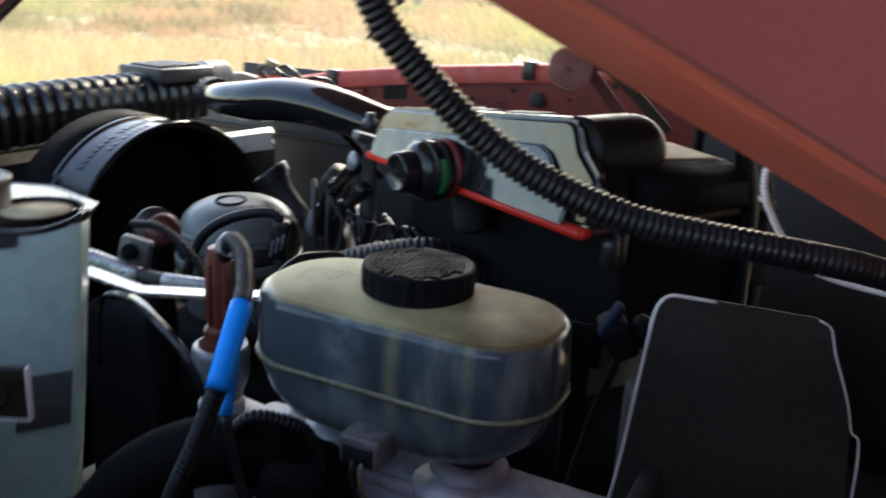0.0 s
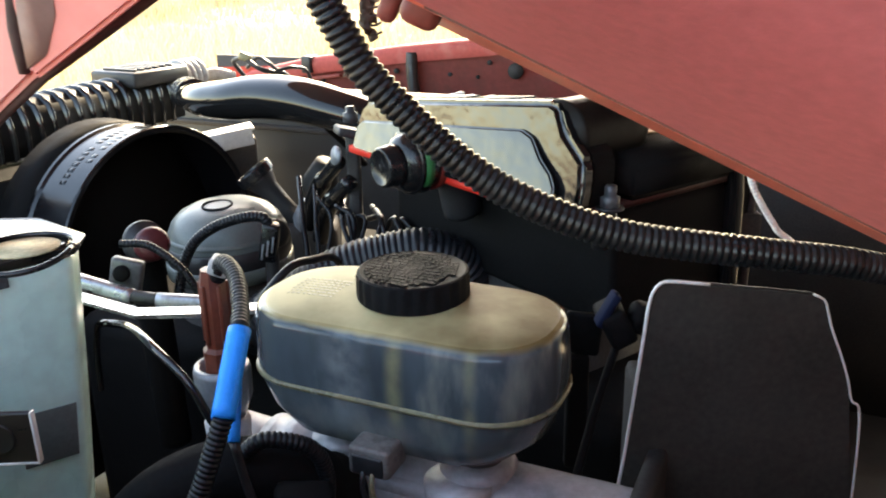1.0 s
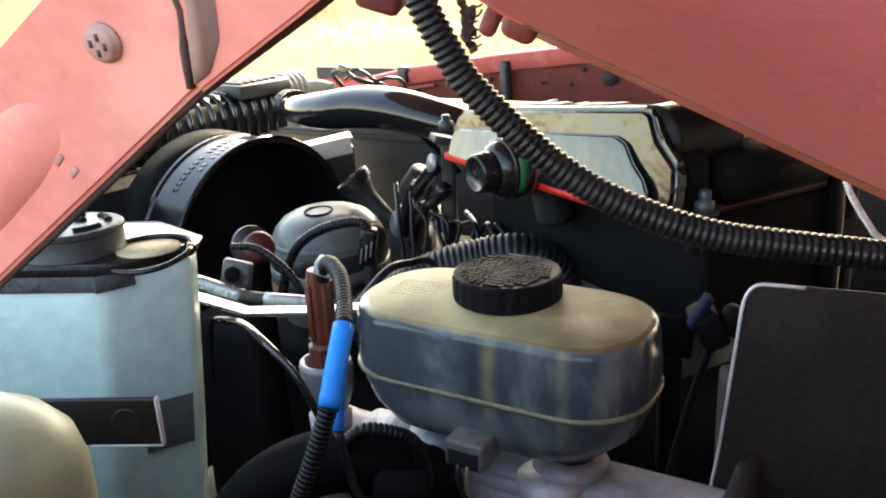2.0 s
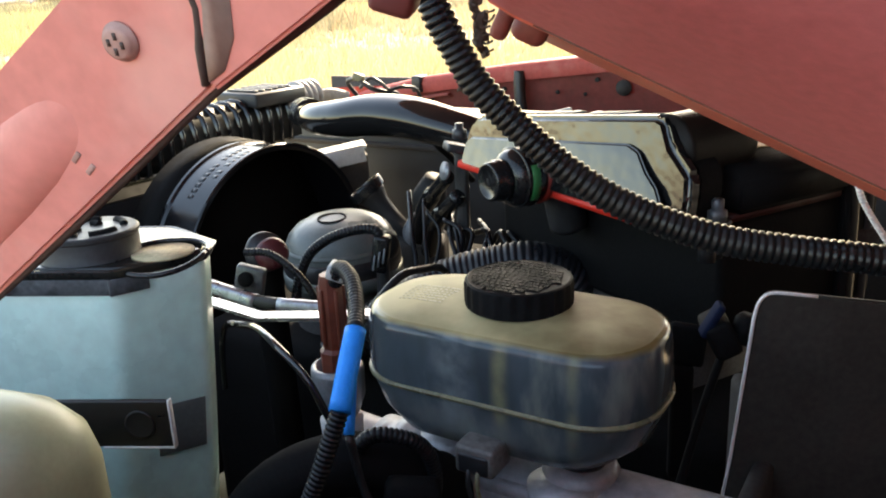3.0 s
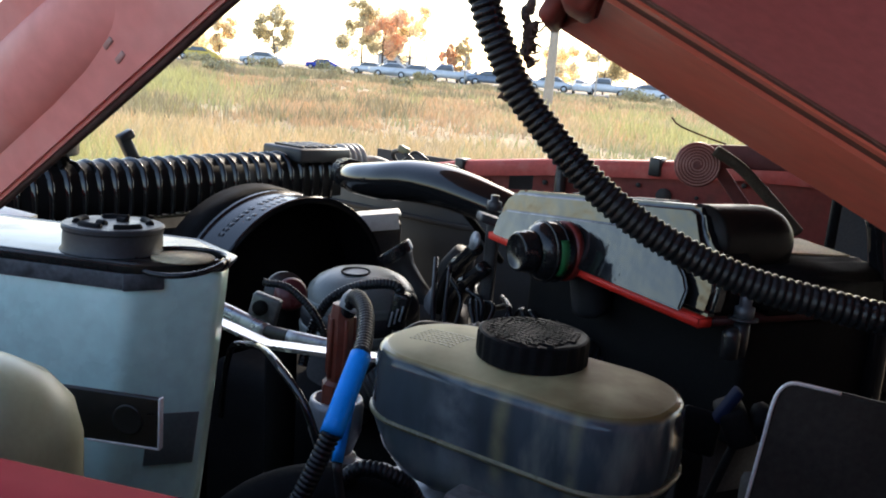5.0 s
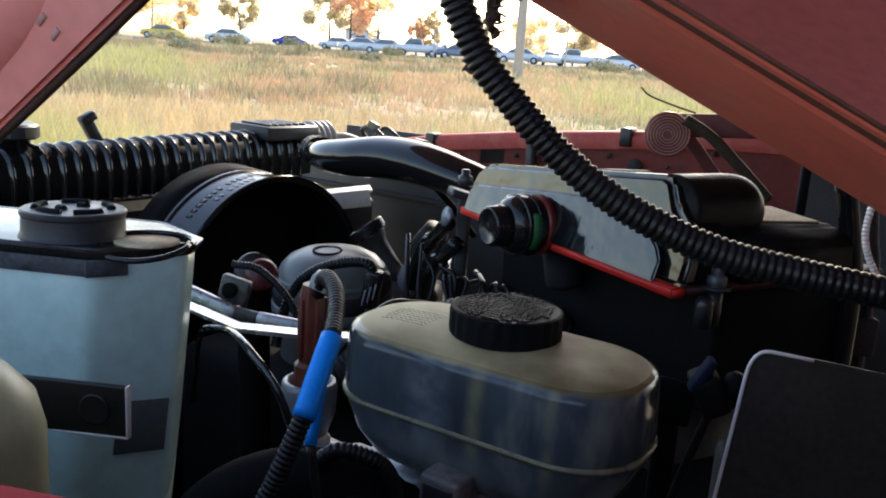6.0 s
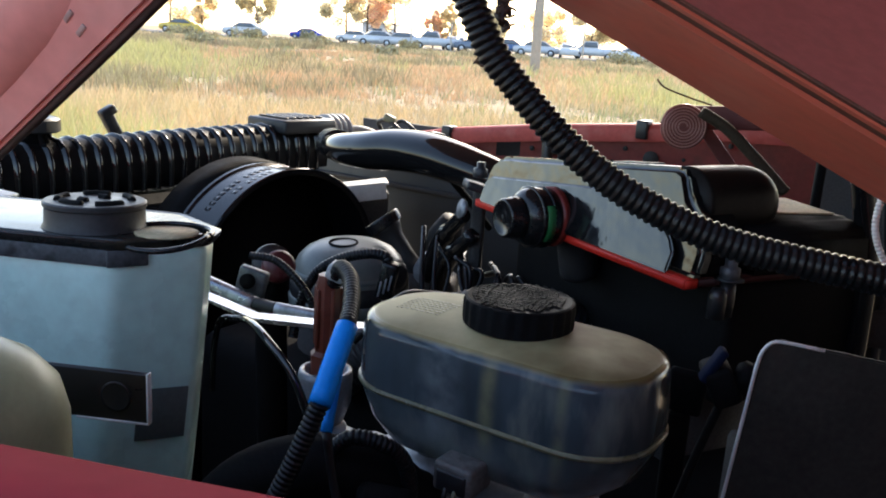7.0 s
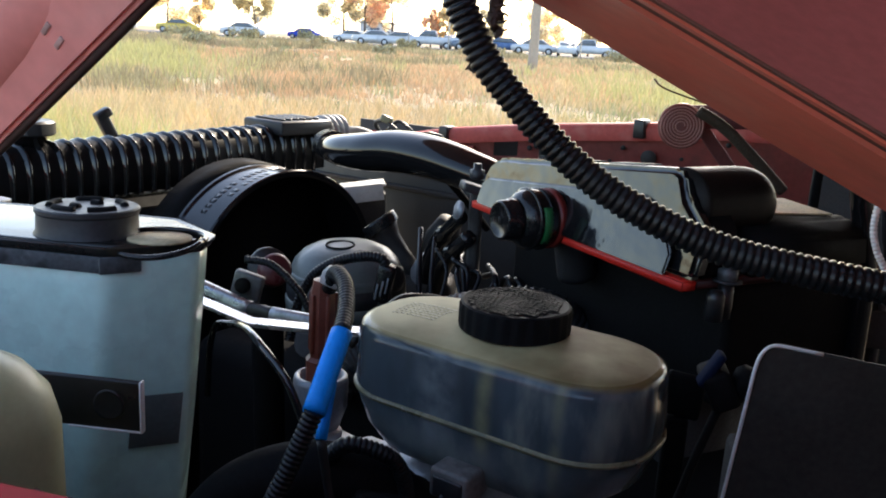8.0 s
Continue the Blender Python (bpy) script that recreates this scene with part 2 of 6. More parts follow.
ARMRED = mat("chalky_red_paint", (0.62, 0.235, 0.21), 0.46, spec=0.35, var=0.16, scale=18, fine=240, spot=(0.70, 0.40, 0.36), spot_amount=0.5, spot_scale=40, bump=0.05)
SCUFF = mat("scuffed_dark_red_paint", (0.20, 0.052, 0.046), 0.5, var=0.3, scale=60, spot=(0.10, 0.03, 0.028), spot_amount=0.5, bump=0.1)
GRIME = mat("grimy_brown_rubber", (0.060, 0.046, 0.034), 0.7, var=0.4, scale=60, spec=0.15)
SEALER_SHADE = mat("dark_sealer_and_shade", (0.045, 0.032, 0.030), 0.6, var=0.4, scale=120, bump=0.3)
SCRAP = mat("frayed_dark_tape", (0.07, 0.045, 0.035), 0.7, var=0.4, scale=200, bump=0.3)
PIPE = mat("shiny_black_pipe_plastic", (0.008, 0.008, 0.009), 0.08, spec=0.48, var=0.2, rvar=0.03, scale=25, spot=(0.03, 0.028, 0.025), spot_amount=0.3)
# Near-blacks for parts deep in the bay: its shade is put into them.
VOID = mat("near_black_matt", (0.016, 0.0152, 0.015), 0.8, var=0.35, scale=25, spec=0.15, bump=0.2)
PIT = mat("bay_shade_black", (0.0085, 0.0082, 0.0084), 0.7, var=0.3, scale=30, spec=0.06, bump=0.2)
FLUID = mat("dark_brake_fluid", (0.018, 0.025, 0.038), 0.25, var=0.5, scale=35, fine=90, spot=(0.16, 0.17, 0.19), spot_amount=0.7, spot_scale=50)
BEAD = mat("yellow_plastic_seam", (0.20, 0.185, 0.105), 0.3, var=0.4, scale=40, spot=(0.09, 0.09, 0.075), spot_amount=0.8)
BOTTLE = mat("pale_green_plastic", (0.62, 0.87, 0.80), 0.30, var=0.12, scale=14, fine=120, spot=(0.44, 0.66, 0.56), spot_amount=0.6, spot_scale=13, sss=0.25)
CAPBLK = mat("shiny_black_cap_plastic", (0.010, 0.010, 0.0105), 0.6, spec=0.05, var=0.3, scale=60, bump=0.1)
JUG = mat("cream_plastic", (0.325, 0.345, 0.215), 0.42, var=0.08, scale=20, sss=0.25)
BLUE = mat("blue_sleeve_plastic", (0.0, 0.31, 0.95), 0.32, spec=0.15, var=0.08, scale=60)
BROWN = mat("red_brown_plastic", (0.15, 0.036, 0.020), 0.42, var=0.25, scale=90, bump=0.1)
GREYP = mat("light_grey_plastic", (0.42, 0.42, 0.41), 0.5, var=0.2, scale=70, spot=(0.16, 0.14, 0.12), spot_amount=0.5, bump=0.2)
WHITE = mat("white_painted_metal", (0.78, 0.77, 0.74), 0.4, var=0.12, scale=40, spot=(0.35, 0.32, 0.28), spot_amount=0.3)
STRIPE = mat("bright_red_gasket", (0.80, 0.035, 0.022), 0.4, var=0.06, scale=60)
GREEN = mat("green_band", (0.02, 0.16, 0.05), 0.4)
MARK = mat("worn_light_print", (0.34, 0.34, 0.33), 0.6, var=0.4, scale=90)
STICK = mat("dull_grey_sticker", (0.10, 0.115, 0.11), 0.5, var=0.2, scale=40)
DARKPLATE = mat("dark_brown_plate", (0.015, 0.013, 0.0135), 0.35, var=0.3, scale=50)
COPPER = mat("red_coated_spring_wire", (0.46, 0.22, 0.19), 0.45, 0.2, var=0.2)
DARKBOX = mat("dark_grey_box_plastic", (0.024, 0.024, 0.026), 0.5, var=0.25, scale=20)
# Tan dust made pale: the sunlight on it is put into the colour.
SUN_DUST = mat("sunlit_dust", (0.60, 0.48, 0.29), 0.7, var=0.4, scale=60, bump=0.3)


# ---- mesh helpers ----
def part(name, bm, material, parent, label="", smooth=True):
    me = bpy.data.meshes.new(name)
    bmesh.ops.recalc_face_normals(bm, faces=bm.faces)
    bm.to_mesh(me)
    bm.free()
    if smooth:
        for p in me.polygons:
            p.use_smooth = True
    me.materials.append(material)
    ob = new(name, me)
    if parent is not None:
        ob.parent = parent
        ob.matrix_parent_inverse = parent.matrix_world.inverted()
    if label:
        ob["label"] = label
    return ob


def sharp(ob, angle=35):
    ob.data.set_sharp_from_angle(angle=radians(angle))
    return ob


def thing(name, at, label, category, group="", kind=""):
    e = new(name)
    e.empty_display_size = 0.02
    e.location = at
    e.matrix_world = Matrix.Translation(at)
    return tagged(e, label, category, group, kind)


def box(size, m=None, bevel=0.0, segs=2, bm=None):
    """A box of that size about the origin of m, bevelled."""
    own = bmesh.new()
    bmesh.ops.create_cube(own, size=1, matrix=Matrix.Diagonal((*size, 1)))
    if bevel:
        bmesh.ops.bevel(own, geom=own.edges[:], offset=bevel, segments=segs, affect="EDGES", profile=0.5)
    if m is not None:
        own.transform(m)
    return join(bm, own)


def join(bm, own):
    if bm is None:
        return own
    me = bpy.data.meshes.new("tmp")
    own.to_mesh(me)
    own.free()
    bm.from_mesh(me)
    bpy.data.meshes.remove(me)
    return bm


def spline(pts, step):
    """Points about step apart along a smooth curve through pts."""
    P = [Vector(p) for p in pts]
    P = [2 * P[0] - P[1]] + P + [2 * P[-1] - P[-2]]
    out = []
    for i in range(1, len(P) - 2):
        a, b, c, d = P[i - 1:i + 3]
        n = max(2, int((c - b).length / step))
        for k in range(n):
            t = k / n
            out.append(0.5 * (2 * b + (c - a) * t + (2 * a - 5 * b + 4 * c - d) * t * t + (3 * b - a - 3 * c + d) * t ** 3))
    out.append(P[-2].copy())
    return out


def tube(pts, r, segs=12, step=0.004, rib=0.0, pitch=0.0034, flat=1.0, bm=None, smooth_path=True):
    """A round hose along pts. r: radius or function of 0..1; rib: height of its rings, pitch: their spacing. flat: height to width."""
    own = bmesh.new()
    if rib:
        step = pitch / 6
    c = spline(pts, step) if smooth_path else [Vector(p) for p in pts]
    n = len(c)
    up = Vector((0, 0, 1))
    rings, run = [], 0.0
    for i, p in enumerate(c):
        d = (c[min(i + 1, n - 1)] - c[max(i - 1, 0)]).normalized()
        if i:
            run += (p - c[i - 1]).length
        if abs(d.dot(up)) > 0.97:
            up = Vector((0, 1, 0))
        u = d.cross(up).normalized()
        v = u.cross(d).normalized()
        up = v
        rad = r(i / (n - 1)) if callable(r) else r
        if rib:
            ph = (run / pitch) % 1
            rad -= rib * (0.0 if ph < 0.5 else 1.0 if 0.62 < ph < 0.88 else 0.6)
        rings.append([own.verts.new(p + rad * (math.cos(a) * u + flat * math.sin(a) * v)) for a in (2 * math.pi * k / segs for k in range(segs))])
    for a, b in zip(rings, rings[1:]):
        for k in range(segs):
            own.faces.new((a[k], a[(k + 1) % segs], b[(k + 1) % segs], b[k]))
    own.faces.new(rings[0])
    own.faces.new(rings[-1][::-1])
    return join(bm, own)


def lathe(profile, m=None, segs=40, bm=None, lobes=0, depth=0.0, lobe_from=0, lobe_to=0):
    """A body turned about z from (radius, height) pairs. lobes: grip ridges on the given rows."""
    own = bmesh.new()
    rings = []
    for i, (r, z) in enumerate(profile):
        ring = []
        for k in range(segs):
            a = 2 * math.pi * k / segs
            rr = r
            if lobes and lobe_from <= i <= lobe_to:
                rr -= depth * (1 if (a * lobes / (2 * math.pi)) % 1 > 0.25 else 0)
            ring.append(own.verts.new((rr * math.cos(a), rr * math.sin(a), z)))
        rings.append(ring)
    for a, b in zip(rings, rings[1:]):
        for k in range(segs):
            own.faces.new((a[k], a[(k + 1) % segs], b[(k + 1) % segs], b[k]))
    own.faces.new(rings[0][::-1])
    own.faces.new(rings[-1])
    if m is not None:
        own.transform(m)
    return join(bm, own)


def loft(rings, m=None, close=True, cap=True, bm=None):
    """Skin over rings of points of equal number."""
    own = bmesh.new()
    R = [[own.verts.new(p) for p in ring] for ring in rings]
    n = len(R[0])
    for a, b in zip(R, R[1:]):
        for k in range(n if close else n - 1):
            own.faces.new((a[k], a[(k + 1) % n], b[(k + 1) % n], b[k]))
    if cap:
        own.faces.new(R[0][::-1])
        own.faces.new(R[-1])
    if m is not None:
        own.transform(m)
    return join(bm, own)


def rounded(hx, hy, r, z, n=6, cx=0.0, cy=0.0):
    """A rounded rectangle at height z."""
    pts = []
    r = min(r, hx, hy)
    for qx, qy, a0 in ((1, 1, 0), (-1, 1, 90), (-1, -1, 180), (1, -1, 270)):
        for k in range(n + 1):
            a = radians(a0 + 90 * k / n)
            pts.append((cx + qx * (hx - r) + r * math.cos(a), cy + qy * (hy - r) + r * math.sin(a), z))
    return pts


def roundpoly(corners, z, n=6):
    """An outline at height z through (x, y, radius) corners, each rounded."""
    pts = []
    for i, (x, y, r) in enumerate(corners):
        p, a, c = Vector((x, y)), Vector(corners[i - 1][:2]), Vector(corners[(i + 1) % len(corners)][:2])
        u, v = (a - p).normalized(), (c - p).normalized()
        half = u.angle(v) / 2
        d = r / math.tan(half)
        o = p + (u + v).normalized() * (r / math.sin(half))
        s, e = p + u * d - o, p + v * d - o
        turn = s.angle_signed(e)
        for k in range(n + 1):
            q = -turn * k / n
            pts.append((o.x + s.x * math.cos(q) - s.y * math.sin(q), o.y + s.x * math.sin(q) + s.y * math.cos(q), z))
    return pts


def extrude(poly, depth, m=None, bevel=0.0, segs=2, bm=None):
    """The outline poly of (a, b) pairs, pushed by depth along the third axis: a is x, b is z, depth is y."""
    own = bmesh.new()
    f = own.faces.new([own.verts.new((a, 0, b)) for a, b in poly])
    g = bmesh.ops.extrude_face_region(own, geom=[f])
    for v in g["geom"]:
        if isinstance(v, bmesh.types.BMVert):
            v.co.y += depth
    if bevel:
        bmesh.ops.bevel(own, geom=own.edges[:], offset=bevel, segments=segs, affect="EDGES", clamp_overlap=True)
    if m is not None:
        own.transform(m)
    return join(bm, own)


def axes(o, x, y, z=None):
    """A pose from an origin and the directions of its axes."""
    x, y = Vector(x).normalized(), Vector(y).normalized()
    z = Vector(z).normalized() if z is not None else x.cross(y).normalized()
    m = Matrix((x, y, z)).transposed().to_4x4()
    m.translation = Vector(o)
    return m


def aim(o, d):
    """A pose at o whose z points along d."""
    m = Vector(d).to_track_quat("Z", "Y").to_matrix().to_4x4()
    m.translation = Vector(o)
    return m


REAR, SIDE = Vector((0.906, -0.423, 0)), Vector((0.423, 0.906, 0))


def bay(s, c, z):
    """A place in the truck: s towards its rear, c towards its far side."""
    p = REAR * s + SIDE * c
    return Vector((p.x, p.y, z))


BAYM = axes((0, 0, 0), REAR, SIDE, (0, 0, 1))

# ---- ground, field ----
bm = bmesh.new()
N = 60
xs = [-900 + 1800 * i / N for i in range(N + 1)]
ys = [-900 + 60 * i for i in range(16)] + [6, 16, 26, 36, 46, 56, 64] + [120 + 60 * i for i in range(24)]


def rise(y):
    """The field climbs gently towards the car park."""
    return 0.0118 * (min(max(y, 6), 64) - 6)


grid = [[bm.verts.new((x, y, rise(y))) for x in xs] for y in ys]
for j in range(len(ys) - 1):
    for i in range(N):
        bm.faces.new((grid[j][i], grid[j][i + 1], grid[j + 1][i + 1], grid[j + 1][i]))
SOIL = mat("dry_grassy_soil", (0.44, 0.335, 0.215), 0.95, var=0.3, scale=0.30, fine=3.0, spot=(0.36, 0.33, 0.18), spot_amount=0.8, spot_scale=0.13, rvar=0.02, spec=0.1)
ground = part("ground", bm, SOIL, None)
tagged(ground, "dry tan and olive grassy field with sandy patches", "ground", kind="structure")
ASPH = mat("pale_asphalt", (0.16, 0.15, 0.14), 0.9, var=0.2, scale=0.6, fine=8)
lot = part("pavement", box((260, 58, 0.06), pose(-10, 93.5, rise(70) + 0.03)), ASPH, None)
tagged(lot, "pale worn asphalt of a distant car park", "pavement", kind="structure")


def grass(name, count, colour, x_of, y0, y1, h0, h1, label, seed, bunch=7, spread=0.13, zone=None):
    rnd = random.Random(seed)
    verts, faces = [], []
    for _ in range(count):
        y = y0 + (y1 - y0) * rnd.random() ** 1.5
        x = x_of(y, rnd)
        dens = noise.noise(Vector((x * 0.10 + seed, y * 0.10, 0)))
        if dens < -0.12 and rnd.random() < 0.85:
            continue
        if zone is not None and rnd.random() > zone(x / y + 0.16 * noise.noise(Vector((x * 0.13, y * 0.13, 5))), y + 9 * noise.noise(Vector((x * 0.15, y * 0.15, 9)))):
            continue
        g = rise(y) - 0.01
        for _ in range(bunch):
            h = h0 + (h1 - h0) * rnd.random()
            h *= 0.75 + 0.5 * (dens + 0.3)
            a, lean = rnd.random() * 6.28, h * (0.1 + 0.45 * rnd.random())
            bx, by = x + rnd.gauss(0, spread), y + rnd.gauss(0, spread)
            w = (0.0028 + 0.00055 * y) * (0.6 + rnd.random())
            ca, sa = math.cos(a), math.sin(a)
            i = len(verts)
            verts += [(bx - w, by, g), (bx + w, by, g), (bx + w * 0.6 + ca * lean * 0.4, by + sa * lean * 0.4, g + h * 0.6),
                      (bx - w * 0.6 + ca * lean * 0.4, by + sa * lean * 0.4, g + h * 0.6), (bx + ca * lean, by + sa * lean, g + h)]
            faces += [(i, i + 1, i + 2, i + 3), (i + 3, i + 2, i + 4)]
    me = bpy.data.meshes.new(name)
    me.from_pydata(verts, [], faces)
    me.materials.append(colour)
    ob = new(name, me)
    return tagged(ob, label, "grass", kind="stuff")


STRAW = mat("straw_grass", (0.70, 0.56, 0.34), 0.8, var=0.2, scale=0.25, fine=4, island=0.22, spot=(0.49, 0.52, 0.27), spot_amount=0.95, spot_scale=0.10)
OLIVE = mat("olive_weeds", (0.42, 0.42, 0.22), 0.8, var=0.2, scale=0.3, fine=4, island=0.25, spot=(0.58, 0.52, 0.32), spot_amount=0.7, spot_scale=0.2)
RUSSET = mat("russet_grass", (0.72, 0.50, 0.30), 0.8, var=0.2, scale=0.3, fine=4, island=0.22, spot=(0.64, 0.47, 0.28), spot_amount=0.8, spot_scale=0.15)


def wedge(y, rnd):
    return -0.12 * y + (rnd.random() - 0.5) * (1.25 * y + 4)


grass("dry_grass", 13000, STRAW, wedge, 4, 62, 0.12, 0.36, "tall dry straw-coloured grass over the field", 3, 10, zone=lambda b, y: 1.0 if y < 24 else 0.45)
grass("russet_grass", 9000, RUSSET, wedge, 10, 62, 0.08, 0.28, "low russet and brown dry grass over the field", 5, 9, zone=lambda b, y: 0.1 if b < -0.47 else 1.0 if 18 < y < 50 else 0.35)
grass("weeds", 6000, OLIVE, wedge, 5, 63, 0.10, 0.34, "grey-green weeds scattered through the field", 8, 9, zone=lambda b, y: 1.0 if y > 46 else 0.5 if b > 0.05 else 0.12)
GREENISH = mat("yellow_green_grass", (0.58, 0.55, 0.27), 0.8, var=0.2, scale=0.3, fine=4, island=0.22, spot=(0.70, 0.60, 0.32), spot_amount=0.7, spot_scale=0.25)
grass("green_grass", 4000, GREENISH, wedge, 5, 34, 0.20, 0.62, "tall yellow-green grass in loose stands", 14, 12, 0.2, zone=lambda b, y: 1.0 if b < -0.46 else 0.7 if b > 0.0 else 0.04)
SCRUB = mat("grey_olive_scrub", (0.42, 0.36, 0.22), 0.85, var=0.25, scale=0.4, fine=5, island=0.3, spot=(0.46, 0.34, 0.23), spot_amount=0.8, spot_scale=0.3)
grass("scrub", 400, SCRUB, wedge, 14, 64, 0.12, 0.60, "low grey-olive scrub clumps dotted over the field", 11, 130, 0.45, zone=lambda b, y: 1.0 if y > 40 else 0.3)


# ---- truck body: structure of the bay ----
bay_floor = part("floor", box((1.65, 1.50, 0.03), BAYM @ pose(-0.30, 0.87, 0.66)), BAY, None)
tagged(bay_floor, "greasy black underside closing the engine bay", "bay floor", kind="structure")
firewall = part("wall_rear", box((0.03, 2.1, 0.86), BAYM @ pose(0.52, 0.60, 0.94)), BAY, None)
tagged(firewall, "dark greasy steel firewall", "firewall", kind="structure")
apron_near = part("wall_near", box((1.65, 0.02, 0.52), BAYM @ pose(-0.30, 0.27, 0.925)), BAY, None)
tagged(apron_near, "black inner wing panel beside the fender", "panel", kind="structure")

# Unseen wall, added to keep sun and sky off the bay's rear.
cab = part("wall_light_block", box((0.05, 2.1, 1.15), BAYM @ pose(0.575, 0.70, 1.40)), BAY, None)
tagged(cab, "plain dark unseen wall added behind the firewall to block light", "cab wall", kind="structure")

def fender_far():
    f = thing("fender", bay(-0.5, 1.5, 0.67), "faded red far fender with a rolled lip and pierced inner panel", "fender", "fenders")
    ss = [-1.16, -1.10, -1.05, -0.978, -0.84, -0.66, -0.474, -0.333, -0.1, 0.30]
    zs = [1.030, 1.095, 1.130, 1.162, 1.191, 1.216, 1.236, 1.252, 1.262, 1.268]
    rings = []
    for s, z in zip(ss, zs):
        sec = [(1.452, -0.030), (1.447, -0.012), (1.452, -0.003), (1.466, 0.0), (1.55, -0.004), (1.66, -0.030), (1.74, -0.09),
               (1.77, -0.20), (1.765, -0.205), (1.73, -0.10), (1.65, -0.042), (1.55, -0.014), (1.47, -0.012), (1.462, -0.03)]
        rings.append([bay(s, c, z + dz) for c, dz in sec])
    sharp(part("outer_skin", loft(rings), FENDER, f), 50)
    # the inner panel, with a window cut through it; its holes are black discs set on it
    s_cuts = [-1.10, -0.90, -0.746, -0.697, -0.60, -0.505, -0.478, -0.20]
    bm = bmesh.new()
    top = lambda q: 1.150 + 0.075 * min(1.0, max(0.0, (q + 1.0) / 0.7))
    rows = [[bm.verts.new(bay(q, 1.462, 0.67 if dz is None else top(q) + dz)) for q in s_cuts] for dz in (None, -0.028, 0.006, 0.012)]
    for j in range(3):
        for i in range(len(s_cuts) - 1):
            if not (j == 1 and i == 2):
                bm.faces.new((rows[j][i], rows[j][i + 1], rows[j + 1][i + 1], rows[j + 1][i]))
    bmesh.ops.solidify(bm, geom=bm.faces[:], thickness=0.005)
    part("inner_panel", bm, RED_DULL, f, "dull red inner panel", smooth=False)
    # Rear half is black instead of red: its shade is put into the colour.
    part("inner_panel_rear", box((0.50, 0.006, 0.56), BAYM @ pose(0.05, 1.465, 0.95)), BAY, f, "rear half of the red inner panel, its shade painted black")
    # Black sheet behind the window, for the dark inside the fender.
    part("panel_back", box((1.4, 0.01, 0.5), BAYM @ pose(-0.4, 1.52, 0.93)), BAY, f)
    for s, z, r in ((-0.454, 1.180, 0.013), (-0.671, 1.172, 0.0045), (-0.499, 1.192, 0.0040), (-0.40, 1.185, 0.003), (-0.66, 1.196, 0.003), (-0.33, 1.215, 0.004), (-0.57, 1.170, 0.0035), (-0.545, 1.205, 0.0025), (-0.52, 1.168, 0.0030), (-0.82, 1.150, 0.004)):
        part("hole", lathe([(r, 0), (r, 0.003)], aim(bay(s, 1.4585, z), -SIDE), 20), BAY, f)
    for s, z in ((-0.845, 1.186), (-0.470, 1.234)):
        part("clip", box((0.020, 0.030, 0.030), BAYM @ pose(s, 1.456, z - 0.008), 0.003), BLACK, f, "black rubber clip over the lip")
    part("strut", tube([bay(-0.637, 1.450, 1.205), bay(-0.635, 1.445, 1.17), bay(-0.625, 1.44, 1.10)], 0.010), BLACK, f)
    part("ledge", box((0.16, 0.010, 0.006), BAYM @ pose(-0.86, 1.454, 1.150, 0, -8, 0), 0.002), RED_DULL, f)
    return f


fender_far()


def fender_near():
    f = thing("fender", bay(0, 0.25, 0.67), "faded red near fender beside the washer bottles", "fender", "fenders")
    rings = []
    for s in (-1.15, -0.9, -0.6, -0.3, -0.1, 0.1, 0.3, 0.50):
        z = 1.2885 + 0.09 * (min(s, 0.2) + 0.104)
        sec = [(0.288, -0.035), (0.292, -0.008), (0.285, 0.0), (0.272, 0.002), (0.18, 0.006), (0.06, 0.0), (-0.06, -0.03), (-0.13, -0.10), (-0.15, -0.30),
               (-0.14, -0.30), (-0.12, -0.10), (-0.05, -0.04), (0.06, -0.01), (0.18, -0.004), (0.27, -0.008), (0.280, -0.035)]
        q = []
        for c, dz in sec:
            # the lip runs nearly straight across in front of the bottles
            cc = c + 0.22 * s - 0.0935
            q.append(bay(s, cc, z + dz))
        rings.append(q)
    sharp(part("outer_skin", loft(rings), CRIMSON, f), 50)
    # Skirt is near-black: the shade inside the fender is put into its colour.
    part("inner_skirt", box((1.6, 0.008, 0.52), axes((0, 0, 0), REAR + SIDE * 0.18, SIDE) @ pose(-0.31, 0.181, 0.92)), BAY, f)
    return f


fender_near()


